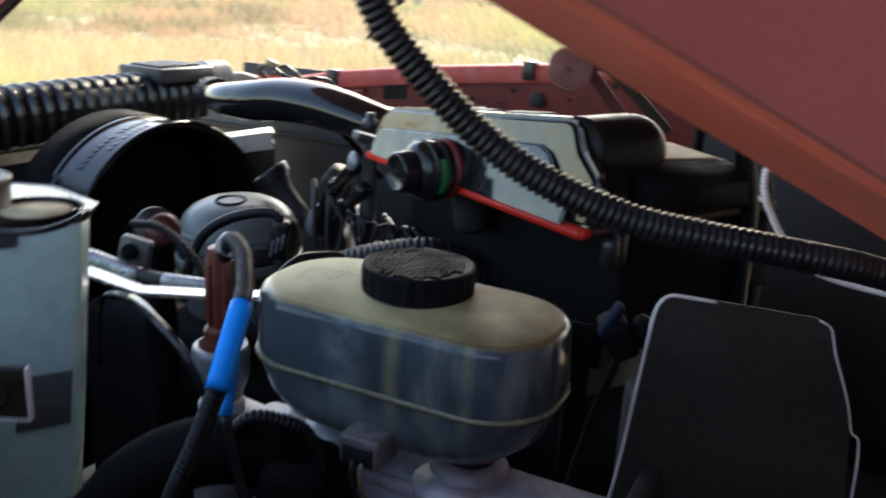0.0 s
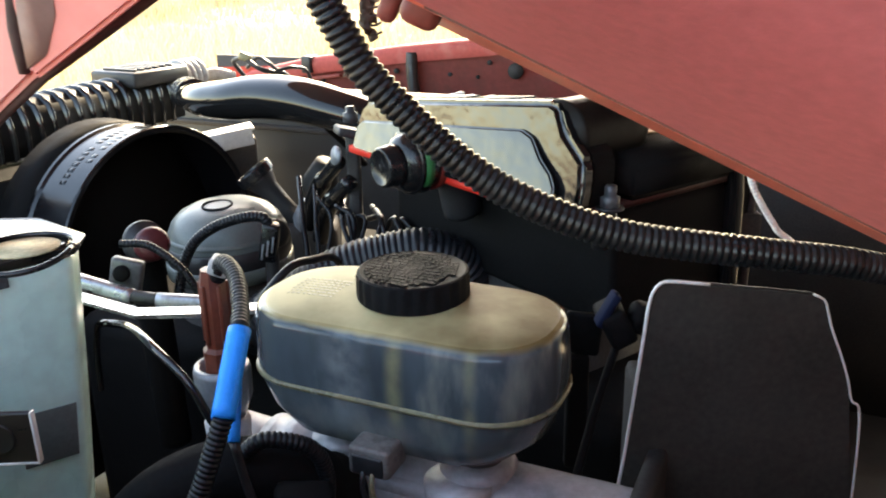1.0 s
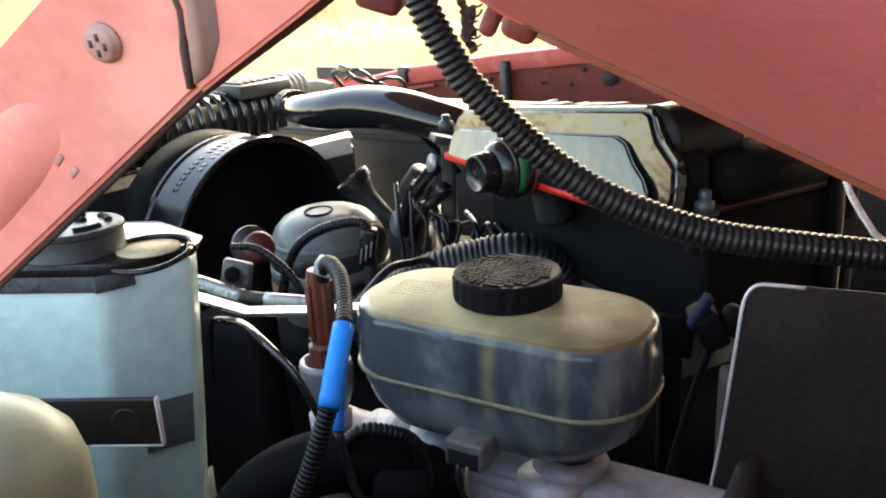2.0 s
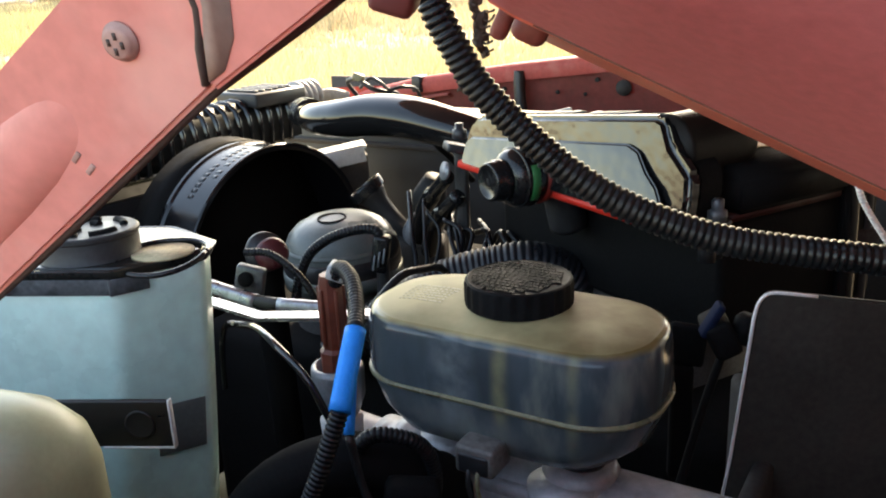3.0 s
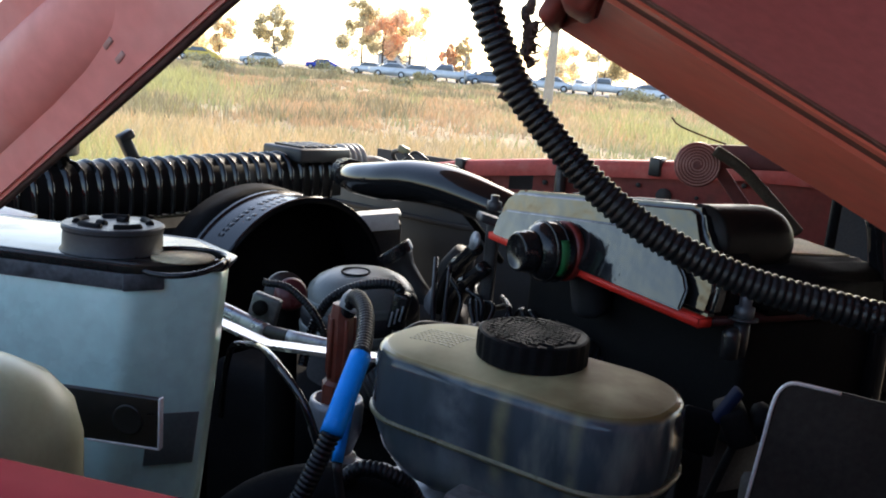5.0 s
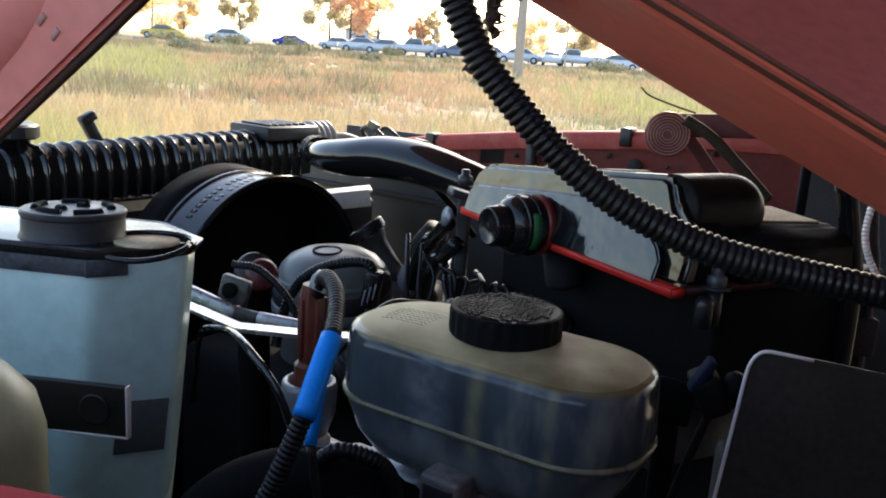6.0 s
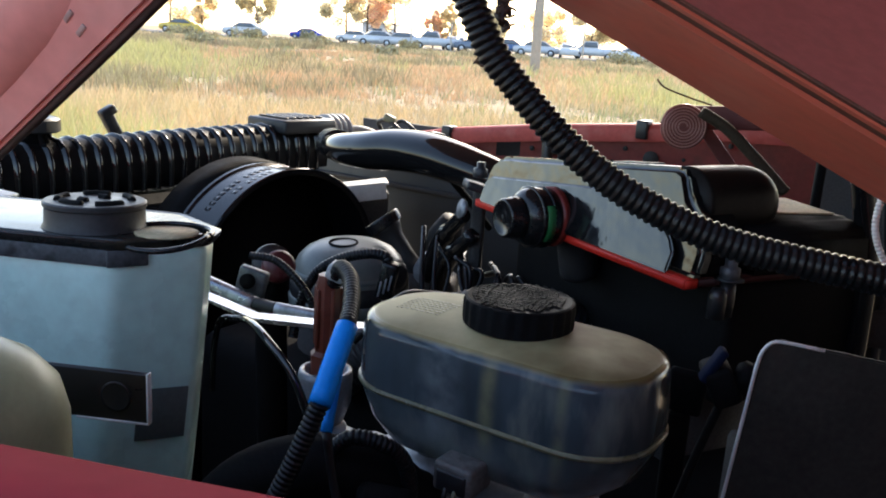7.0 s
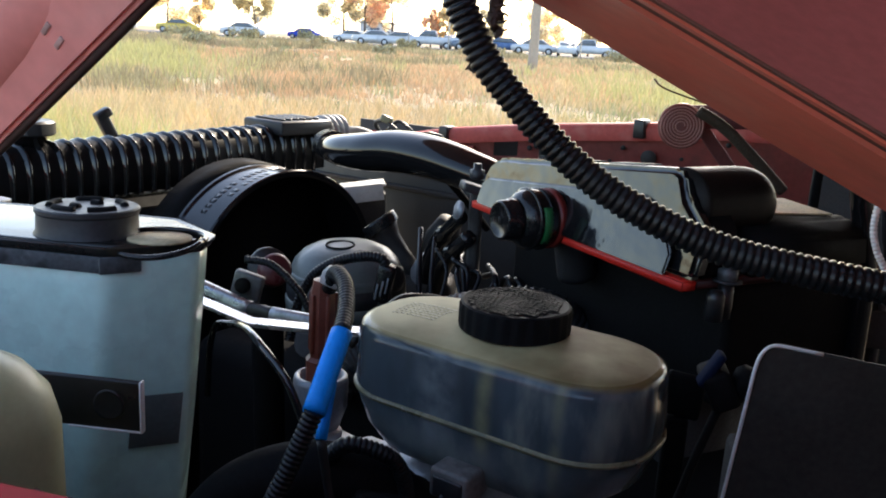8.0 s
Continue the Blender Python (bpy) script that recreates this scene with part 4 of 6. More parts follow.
# ---- near wiring hose across the view ----
def main_hose():
    pts = [(0.030, 0.345, 1.400), (0.036, 0.344, 1.378), (0.043, 0.343, 1.3585), (0.0485, 0.343, 1.3470), (0.0540, 0.343, 1.3375), (0.0620, 0.343, 1.3285), (0.0705, 0.343, 1.3200), (0.0795, 0.343, 1.3122),
           (0.0915, 0.343, 1.3042), (0.108, 0.343, 1.2965), (0.124, 0.343, 1.2915), (0.142, 0.343, 1.2885), (0.164, 0.343, 1.2855), (0.19, 0.345, 1.281), (0.23, 0.35, 1.270), (0.30, 0.38, 1.24), (0.38, 0.45, 1.16), (0.42, 0.55, 1.0)]
    t = thing("wiring_hose", (0.42, 0.55, 0.95), "thick black ribbed wiring hose hanging from the hood", "wiring hose", "looms")
    part("conduit", tube(pts, 0.0045, 20, rib=0.0006, pitch=0.0022), LOOM, t)
    # frayed brown tape behind the hose: torn scraps, and thin strips curling off
    rnd = random.Random(12)
    for x0, z0, x1, z1, n in ((0.0535, 1.362, 0.0548, 1.346, 16), (0.0492, 1.342, 0.0512, 1.334, 9)):
        for k in range(n):
            q = k / (n - 1)
            r = 0.0012 + 0.0013 * rnd.random()
            poly = [(r * (0.35 + 0.9 * rnd.random()) * math.cos(a), 1.4 * r * (0.35 + 0.9 * rnd.random()) * math.sin(a)) for a in (2 * math.pi * w / 7 for w in range(7))]
            part("tape_scrap", extrude(poly, 0.0006, pose(x0 + (x1 - x0) * q + rnd.uniform(-0.0012, 0.0012), 0.350, z0 + (z1 - z0) * q, rnd.uniform(-30, 30), rnd.uniform(-50, 50), rnd.uniform(-40, 40))), SCRAP, t, "frayed brown tape scrap")
    for k in range(6):
        x, z = 0.0552 + rnd.uniform(-0.0008, 0.0008), 1.357 - 0.0022 * k
        part("tape_strip", tube([(x, 0.350, z), (x + 0.0016, 0.349, z + rnd.uniform(-0.0012, 0.0004)), (x + 0.0030, 0.3495, z + rnd.uniform(-0.0010, 0.0014))], 0.00035, 6, 0.001), SCRAP, t)
    return t


main_hose()


# ---- washer bottle, cream bottle ----
WB = axes((-0.188, 0.520, 1.235), (1, 0, 0), (0, 1, 0), (0, 0, 1))


def washer_bottle():
    t = thing("coolant_bottle", WB @ Vector((0, 0, -0.30)), "pale blue-green plastic overflow bottle with a black lid", "bottle", "bottles")
    WL = WB @ pose(0, 0, 0, -1.5, 0, 0)

    def outline(d, z, m=WB):
        k = 0.10 * min(0, z)
        return [m @ Vector(p) for p in roundpoly([(-0.115 - d, -0.040 - d, 0.018), (0.050 + 0.35 * d + k, -0.040 - d, 0.014), (0.0835 + d + k, -0.008, 0.008), (0.0800 + d + k, 0.010 + d, 0.008), (0.045, 0.042 + d, 0.015), (-0.115 - d, 0.042 + d, 0.018)], z)]
    part("tank", loft([outline(d, z) for z, d in [(-0.30, 0.0), (-0.20, 0.0), (-0.10, 0.0005), (-0.02, 0.0), (-0.0062, -0.0002), (-0.0045, -0.0025)]]), BOTTLE, t)
    lid_rows = [(-0.0050, 0.0004), (-0.0046, 0.0012), (-0.0040, 0.0014), (-0.0022, 0.0026), (0.0, 0.0026), (0.0008, 0.0012), (0.0, -0.002)]
    lid = part("lid", loft([outline(d, z, WL) for z, d in lid_rows]), LIDTOP, t, "shiny black plastic lid")
    sharp(lid, 40)
    part("skirt", box((0.160, 0.0020, 0.0085), WL @ pose(-0.0330, -0.0408, -0.0083), 0.0007), LIDMAT, lid)
    part("skirt_end", box((0.020, 0.0020, 0.0085), WL @ pose(0.0545, -0.0362, -0.0083, 0, 0, 43.7), 0.0007), LIDMAT, lid)
    part("lid_top", loft([outline(d, z, WL) for z, d in ((-0.001, -0.0022), (0.0006, -0.0024), (0.0008, -0.0045))]), LIDTOP, lid, "shiny black dusty lid top")
    ringpts = [WL @ Vector((0.0650 + 0.0225 * math.cos(a), -0.0165 + 0.0235 * math.sin(a), 0.0022 + 0.005 * min(0.0, math.sin(a)))) for a in (math.pi * k / 12 for k in range(24))]
    part("rim_loop", tube(ringpts + [ringpts[0]], 0.0015, 10, 0.003), SATIN, lid)
    # Tray is pale for the sun that falls on it.
    part("spill_tray", lathe([(0.016, 0.0006), (0.016, 0.0016)], WL @ pose(0.0630, -0.012, 0), 32), SUN_DUST, lid)
    cm = WL @ pose(0.0235, -0.012, 0.001)
    cap = part("cap", lathe([(0.0262, 0), (0.0250, 0.002), (0.0248, 0.0102), (0.0256, 0.0112), (0.0256, 0.0130), (0.0246, 0.0138), (0.001, 0.0138)], cm, 48), CAPGREY, t, "worn black screw cap with raised marks")
    sharp(cap, 35)
    for k, (a0, r) in enumerate(((20, 0.018), (95, 0.017), (170, 0.018), (235, 0.017), (300, 0.018), (60, 0.007), (220, 0.007))):
        arc = [cm @ Vector((r * math.cos(radians(a0 + q)), r * math.sin(radians(a0 + q)), 0.0138)) for q in range(0, 46, 9)]
        part("raised_mark", tube(arc, 0.0022, 8, 0.002), CAPBLK, cap)
    part("warning_patch", box((0.0265, 0.0006, 0.029), WB @ pose(0.0628, -0.0203, -0.096, 0, 6, 43.7), 0.0002), STICK, t, "dull grey sticker")
    return t


washer_bottle()


def strap():
    m = axes((-0.123, 0.430, 1.1805), (1, 0.03, 0.0), (-0.03, 1, 0))
    t = thing("strap_plate", m @ Vector((0, 0.02, -0.012)), "dark plate with a white edge strapped to the bottle", "plate")
    part("plate", box((0.080, 0.003, 0.0235), m @ pose(-0.012, 0, 0), 0.001), DARKPLATE, t)
    part("edge", box((0.0011, 0.0036, 0.0240), m @ pose(0.0276, -0.0002, 0), 0.0004), WHITE, t, "white edge strip")
    part("edge_lower", box((0.034, 0.0034, 0.0010), m @ pose(0.011, -0.0002, -0.0118), 0.0003), WHITE, t, "white edge strip")
    part("button", lathe([(0.0072, 0), (0.0070, 0.001), (0.0058, 0.0008), (0.0050, 0.0006), (0.0005, 0.0007)], aim(m @ Vector((0.013, -0.0012, 0)), (0, -1, 0)), 28), DARKPLATE, t)
    part("standoff", box((0.012, 0.020, 0.006), m @ pose(-0.045, 0.011, -0.0085), 0.002), BLACK, t)
    return t


strap()


def cream_bottle():
    m = axes((-0.1385, 0.358, 1.2255), (0.97, -0.2, 0), (0.2, 0.97, 0), (0, 0, 1))
    t = thing("washer_bottle", m @ Vector((0, 0, -0.30)), "cream translucent washer bottle beside the fender", "bottle", "bottles")
    rows = [(-0.30, 0.046, 0.030), (-0.10, 0.046, 0.030), (-0.025, 0.0455, 0.030), (-0.012, 0.043, 0.028), (-0.003, 0.037, 0.023), (0.003, 0.026, 0.014), (0.0045, 0.012, 0.006)]
    part("tank", loft([rounded(hx, hy, min(hy, 0.022), z, 7) for z, hx, hy in rows], m), JUG, t)
    part("neck", lathe([(0.011, 0), (0.011, 0.008), (0.013, 0.009), (0.013, 0.016), (0.011, 0.018)], m @ pose(-0.030, 0, 0.002), 28), BLACK, t, "black filler cap")
    return t


cream_bottle()


# ---- black box at the rear ----
def relay_box():
    m = axes((0.214, 0.520, 1.0), (1, -0.06, 0), (0.06, 1, 0), (0, 0, 1))
    t = thing("relay_box", m @ Vector((0, 0, -0.30)), "black box with painted edge glints against the firewall", "box")
    poly = [(-0.066, -0.30), (-0.058, 0.02), (-0.0415, 0.208), (-0.0385, 0.2165), (-0.034, 0.219), (0.034, 0.2125), (0.041, 0.208), (0.058, 0.16), (0.067, 0.10), (0.072, -0.30)]
    sharp(part("shell", extrude(poly, 0.003, m @ pose(0, -0.030, 0), 0.0010), BOXBLK, t), 40)
    part("backing", box((0.09, 0.05, 0.48), m @ pose(0.004, 0.002, -0.09), 0.004), BAY, t)
    # White tubes along the corners paint the sun's glint on them.
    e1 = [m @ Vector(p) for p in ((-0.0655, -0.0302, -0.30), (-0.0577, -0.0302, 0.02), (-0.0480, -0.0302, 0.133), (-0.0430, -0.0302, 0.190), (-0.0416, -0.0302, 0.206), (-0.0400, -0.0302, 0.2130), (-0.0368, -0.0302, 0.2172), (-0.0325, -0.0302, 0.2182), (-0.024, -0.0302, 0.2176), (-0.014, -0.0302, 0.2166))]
    part("edge_glint", tube(e1, 0.0009, 6, 0.004), WHITE, t, "white strip painting the sun's glint on the edge")
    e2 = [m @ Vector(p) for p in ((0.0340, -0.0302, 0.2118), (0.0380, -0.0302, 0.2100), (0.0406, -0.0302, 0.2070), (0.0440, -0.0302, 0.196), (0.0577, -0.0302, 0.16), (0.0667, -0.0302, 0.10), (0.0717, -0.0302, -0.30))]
    part("edge_glint", tube(e2, 0.0006, 6, 0.004), WHITE, t, "white strip painting the sun's glint on the edge")
    return t


relay_box()


def rear_fitting():
    t = thing("wiring_plug", (0.150, 0.53, 1.12), "blue-black plug on a grey plate beside the reservoir", "connector", "wiring plugs")
    part("plate", box((0.020, 0.005, 0.024), pose(0.148, 0.536, 1.172, 0, 6, -10), 0.002), PIT, t)
    part("body", box((0.014, 0.024, 0.020), pose(0.160, 0.514, 1.188, 0, -28, 0), 0.003), PIT, t)
    part("wing", box((0.0042, 0.010, 0.019), pose(0.1545, 0.508, 1.198, 0, 28, 0), 0.0014), mat("dark_blue_plastic", (0.009, 0.014, 0.034), 0.9, spec=0.05), t, "dark blue locking tab")
    part("nut", lathe([(0.007, 0), (0.007, 0.012), (0.005, 0.014)], pose(0.169, 0.51, 1.186, 0, 20, 0), 6), PIT, t)
    part("wire", tube([(0.162, 0.512, 1.180), (0.150, 0.500, 1.150), (0.135, 0.48, 1.11), (0.12, 0.47, 1.05), (0.12, 0.5, 0.7)], 0.0022, 12), PIT, t)
    part("stay", box((0.012, 0.008, 0.07), pose(0.146, 0.536, 1.125), 0.002), PIT, t)
    return t


rear_fitting()

# ---- engine: black intake cover with the red gasket ----
CV = axes((0.162, 0.645, 1.200), (-0.582, 0.813, 0), (0.813, 0.582, 0), (0, 0, 1))


def intake_cover():
    t = thing("intake_cover", CV @ Vector((0.14, 0.08, -0.10)), "glossy black intake cover with a bright red gasket line", "engine cover")
    prof = [(0.002, 0.0035), (0.001, 0.020), (0.004, 0.037), (0.012, 0.043), (0.024, 0.052), (0.029, 0.060), (0.034, 0.068), (0.042, 0.0705),
            (0.22, 0.0505), (0.252, 0.0475), (0.266, 0.0445), (0.274, 0.0390), (0.279, 0.0300), (0.281, 0.0180), (0.281, 0.0035)]
    lean = Matrix(((1, 0, 0, 0), (0, 1, 0.18, 0), (0, 0, 1, 0), (0, 0, 0, 1)))
    tilt = Matrix(((1, 0, 0, 0), (0, 1, 0.28, 0), (0, 0, 1, 0), (0, 0, 0, 1)))
    sharp(part("cover", extrude(prof, 0.014, CV @ lean, 0.0065, 5), GLOSS, t), 50)
    behind = [(0.143 + 0.985 * (a - 0.143), 0.0035 + 0.975 * (b - 0.0035)) for a, b in prof]
    sharp(part("cover_rim", extrude(behind, 0.025, CV @ lean @ pose(0, 0.011, 0), 0.003, 2), PIT, t, "dull black rim behind the cover"), 50)
    # raised inner panel on the face, following the outline
    inner = [(0.020, 0.004), (0.0195, 0.018), (0.026, 0.026), (0.038, 0.034), (0.050, 0.046), (0.062, 0.0495), (0.225, 0.0320), (0.262, 0.0280), (0.270, 0.0220), (0.271, 0.004)]
    sharp(part("face_panel", extrude(inner, 0.004, CV @ tilt @ pose(0, -0.0085, 0), 0.0014, 3), GLOSS, t), 50)
    part("gasket", extrude([(0.005, -0.0035), (0.005, 0.0032), (0.285, 0.0032), (0.285, -0.0035)], 0.012, CV @ pose(0, -0.003, 0), 0.0008), STRIPE, t, "bright red gasket")
    # Same gasket on the side away from the sun, its shade painted in.
    part("side_gasket", extrude([(0.006, -0.0034), (0.006, 0.0030), (0.278, 0.0030), (0.278, -0.0034)], 0.20, CV @ pose(0, 0.0092, 0), 0.0008), mat("shaded_red_gasket", (0.05, 0.008, 0.007), 0.6), t, "side of the red gasket, shade in its colour")
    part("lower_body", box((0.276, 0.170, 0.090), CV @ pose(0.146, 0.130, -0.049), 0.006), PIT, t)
    # barrel and lower shelf behind the high part
    part("barrel", tube([CV @ Vector((0.040, 0.02, 0.0455)), CV @ Vector((0.041, 0.070, 0.0455)), CV @ Vector((0.042, 0.098, 0.0445))], lambda q: 0.0255 * math.sqrt(max(0.02, 1 - max(0.0, (q - 0.62) / 0.38) ** 2.2)), 32), BROWNED, t)
    part("back_half", extrude([(0.05, 0.0030), (0.055, 0.058), (0.20, 0.046), (0.25, 0.036), (0.275, 0.0030)], 0.075, CV @ pose(0, 0.034, 0), 0.004, 2), GLOSS, t)
    part("shelf", extrude([(-0.002, 0.0030), (0.001, 0.028), (0.02, 0.036), (0.20, 0.034), (0.25, 0.0030)], 0.115, CV @ pose(0, 0.050, 0), 0.004, 2), PIT, t)
    # Outline of the sun patch on the dusty shelf, painted as a pale wedge.
    wedge_at = [CV.inverted() @ Vector(p) for p in ((0.200, 0.728, 1.2368), (0.272, 0.757, 1.2368), (0.250, 0.815, 1.2368), (0.225, 0.800, 1.2368))]
    part("shelf_sun_patch", loft([[(p.x, p.y, z) for p in wedge_at] for z in (0.0362, 0.0372)], CV), SUN_DUST, t, "tan dust on the shelf, its sun patch painted in", smooth=False)
    # low pads on the top, catching light
    for a, b, w, d in ((0.10, 0.028, 0.040, 0.016), (0.17, 0.030, 0.05, 0.014)):
        part("pad", box((w, d, 0.0012), CV @ pose(a, b, 0.0705 - (a - 0.042) * 0.112 + 0.0004, 0, 6.4, 0), 0.0003), LIDMAT, t)
    for a, b, w in ((0.195, 0.060, 0.022), (0.180, 0.072, 0.012), (0.212, 0.064, 0.010)):
        part("top_fitting", box((w, 0.014, 0.004), CV @ pose(a, b, 0.0490, 8, 10, 20), 0.0015), WHITE, t)
    stud = part("stud", lathe([(0.0068, 0), (0.0068, 0.007), (0.0043, 0.0075), (0.0043, 0.014), (0.0032, 0.015)], CV @ pose(0.000, 0.030, 0.004), 6), DULLZINC, t, "zinc stud and nut")
    part("washer", lathe([(0.0095, 0), (0.0095, 0.0015)], CV @ pose(0.000, 0.030, 0.0025), 20), GRIMY, stud)
    part("clamp_tail", lathe([(0.005, 0), (0.0055, 0.010), (0.005, 0.024)], CV @ pose(0.000, 0.030, -0.022), 12), BLACK, stud)
    part("stud_low", lathe([(0.006, 0), (0.006, 0.016), (0.004, 0.02)], CV @ pose(-0.002, 0.020, -0.022), 12), BLACK, t)
    part("leg", box((0.16, 0.12, 0.45), CV @ pose(0.14, 0.11, -0.315)), BAY, t)
    return t


intake_cover()


def breather():
    d = CV.to_3x3() @ Vector((0, -1, 0))
    o = CV @ Vector((0.158, 0.004, 0.013))
    t = thing("breather_cap", o, "round black breather cap with green and red bands", "breather")
    rows = [(0.0215, 0.0), (0.0225, 0.004), (0.0225, 0.016), (0.0235, 0.018), (0.0235, 0.030), (0.0205, 0.036), (0.0150, 0.040)]
    part("body", lathe(rows, aim(o, d), 40), SATIN, t)
    for z in (0.0185, 0.0285):
        part("ring", lathe([(0.0236, z), (0.0246, z + 0.0006), (0.0246, z + 0.0016), (0.0236, z + 0.0022)], aim(o, d), 40), SATIN, t)
    part("red_band", lathe([(0.0237, 0.006), (0.0237, 0.012)], aim(o, d), 40), mat("dull_red_band", (0.20, 0.02, 0.015), 0.45), t, "dull red band")
    m = aim(o, d)
    arc = []
    for k in range(9):
        a = radians(-40 + 9 * k)
        arc.append([m @ Vector((r * math.cos(a), r * math.sin(a), z)) for r, z in ((0.0236, 0.019), (0.0246, 0.0195), (0.0246, 0.0265), (0.0236, 0.027))])
    part("green_patch", loft(arc), GREEN, t, "green patch on the rim")
    knob = part("knob", lathe([(0.0165, 0.036), (0.0165, 0.045), (0.0155, 0.0465), (0.0155, 0.052), (0.0145, 0.0535), (0.0125, 0.0535), (0.0120, 0.0525), (0.001, 0.0525)], aim(o, d), 32), SATIN, t)
    part("raised_mark", box((0.002, 0.006, 0.0006), aim(o + d * 0.0528, d) @ pose(0, 0, 0, 0, 0, 20)), RUBBER, knob)
    part("hose_tail", tube([o, o + Vector((0.012, 0.009, -0.012)), o + Vector((0.02, 0.02, -0.05))], 0.016, 20), BLACK, t)
    return t


breather()


def intake_pipe():
    pts = [(-0.245, 1.225, 1.200), (-0.205, 1.130, 1.206), (-0.160, 1.085, 1.212), (-0.115, 1.055, 1.219), (-0.070, 1.022, 1.220), (-0.025, 0.990, 1.214), (0.015, 0.970, 1.204), (0.06, 0.965, 1.18), (0.10, 0.97, 1.12)]
    t = thing("intake_pipe", pts[-1], "glossy black moulded air intake pipe", "pipe")
    part("pipe", tube(pts, lambda q: 0.0185 + 0.008 * math.sin(math.pi * min(1, max(0, (q - 0.15) / 0.6))) + 0.004 * q, 28, 0.008, flat=0.85), PIPE, t)
    for p in ((-0.243, 1.220, 1.200), (-0.236, 1.205, 1.201), (-0.229, 1.190, 1.202)):
        part("collar", tube([p, Vector(p) + Vector((0.003, -0.006, 0.0004))], 0.0225, 28, flat=0.9), SATIN, t)
    return t


intake_pipe()


# ---- radiator with its ribbed tank, shroud ----
RD = Vector((0.487, 0.873, 0)).normalized()
RN = Vector((0.873, -0.487, 0)).normalized()
R0 = Vector((-0.72, 0.62, 1.185))
RM = axes(R0, RD, -RN, (0, 0, 1))


def radiator():
    t = thing("radiator", RM @ Vector((0.4, 0, -0.50)), "black radiator with a ribbed plastic top tank", "radiator")
    sec = [(-0.030, -0.052), (-0.031, -0.030), (-0.029, -0.012), (-0.022, 0.002), (-0.010, 0.010), (0.005, 0.012), (0.022, 0.008), (0.032, -0.004), (0.034, -0.052)]
    L = 0.84
    part("top_tank", loft([[(x, y, z + 0.02 * x) for y, z in sec] for x in (0, 0.2, 0.4, 0.6, L)], RM), RIBBLK, t)
    for k in range(43):
        x = 0.012 + 0.0192 * k
        rib = [(y * 1.0 - (0.0034 if y < 0.0 else 0), z + (0.0030 if z > -0.02 else 0)) for y, z in sec]
        sharp(part("rib", loft([[(x + d, y * (1 - 0.022 * e), z - 0.0008 * e + 0.02 * x) for y, z in rib] for d, e in ((-0.0040, 4), (-0.0024, 1.6), (-0.0010, 0.2), (0.0, 0), (0.0010, 0.2), (0.0024, 1.6), (0.0040, 4))], RM), PIPE, t), 30)
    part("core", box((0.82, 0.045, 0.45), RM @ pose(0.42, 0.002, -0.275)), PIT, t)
    neck = part("filler_neck", lathe([(0.018, 0), (0.018, 0.020), (0.022, 0.021)], RM @ pose(0.415, 0.006, 0.010), 28), PIPE, t)
    sharp(part("cap", lathe([(0.026, 0.020), (0.028, 0.022), (0.028, 0.034), (0.025, 0.0365), (0.012, 0.037)], RM @ pose(0.415, 0.006, 0.010), 12), BLACK, neck, "black radiator cap"), 30)
    # flat end housing with louvres
    part("end_housing", box((0.10, 0.085, 0.020), RM @ pose(0.80, 0.005, 0.026), 0.004), DARKBOX, t)
    for k in range(4):
        part("collar_ring", lathe([(0.024, 0), (0.027, 0.003), (0.027, 0.007), (0.024, 0.010)], RM @ pose(0.862 + 0.011 * k, 0.004, 0.012, 0, 90, 0), 28), GREYP, t, "pale ribbed collar")
    for k in range(6):
        part("louvre", box((0.006, 0.060, 0.003), RM @ pose(0.765 + 0.013 * k, 0.005, 0.0375), 0.001), BLACK, t)
    part("bracket", box((0.016, 0.012, 0.045), RM @ pose(0.545, 0.060, 0.022, 0, -28, 0), 0.003), BLACK, t, "black mounting tab")
    part("bracket_head", box((0.022, 0.014, 0.012), RM @ pose(0.537, 0.060, 0.044, 0, -28, 0), 0.003), BLACK, t)
    part("bracket_foot", box((0.03, 0.05, 0.01), RM @ pose(0.552, 0.045, -0.005), 0.002), BLACK, t)
    return t


radiator()

SC = Vector((-0.245, 1.075, 1.035))
SM = axes(SC, RD, (0, 0, 1), RN)


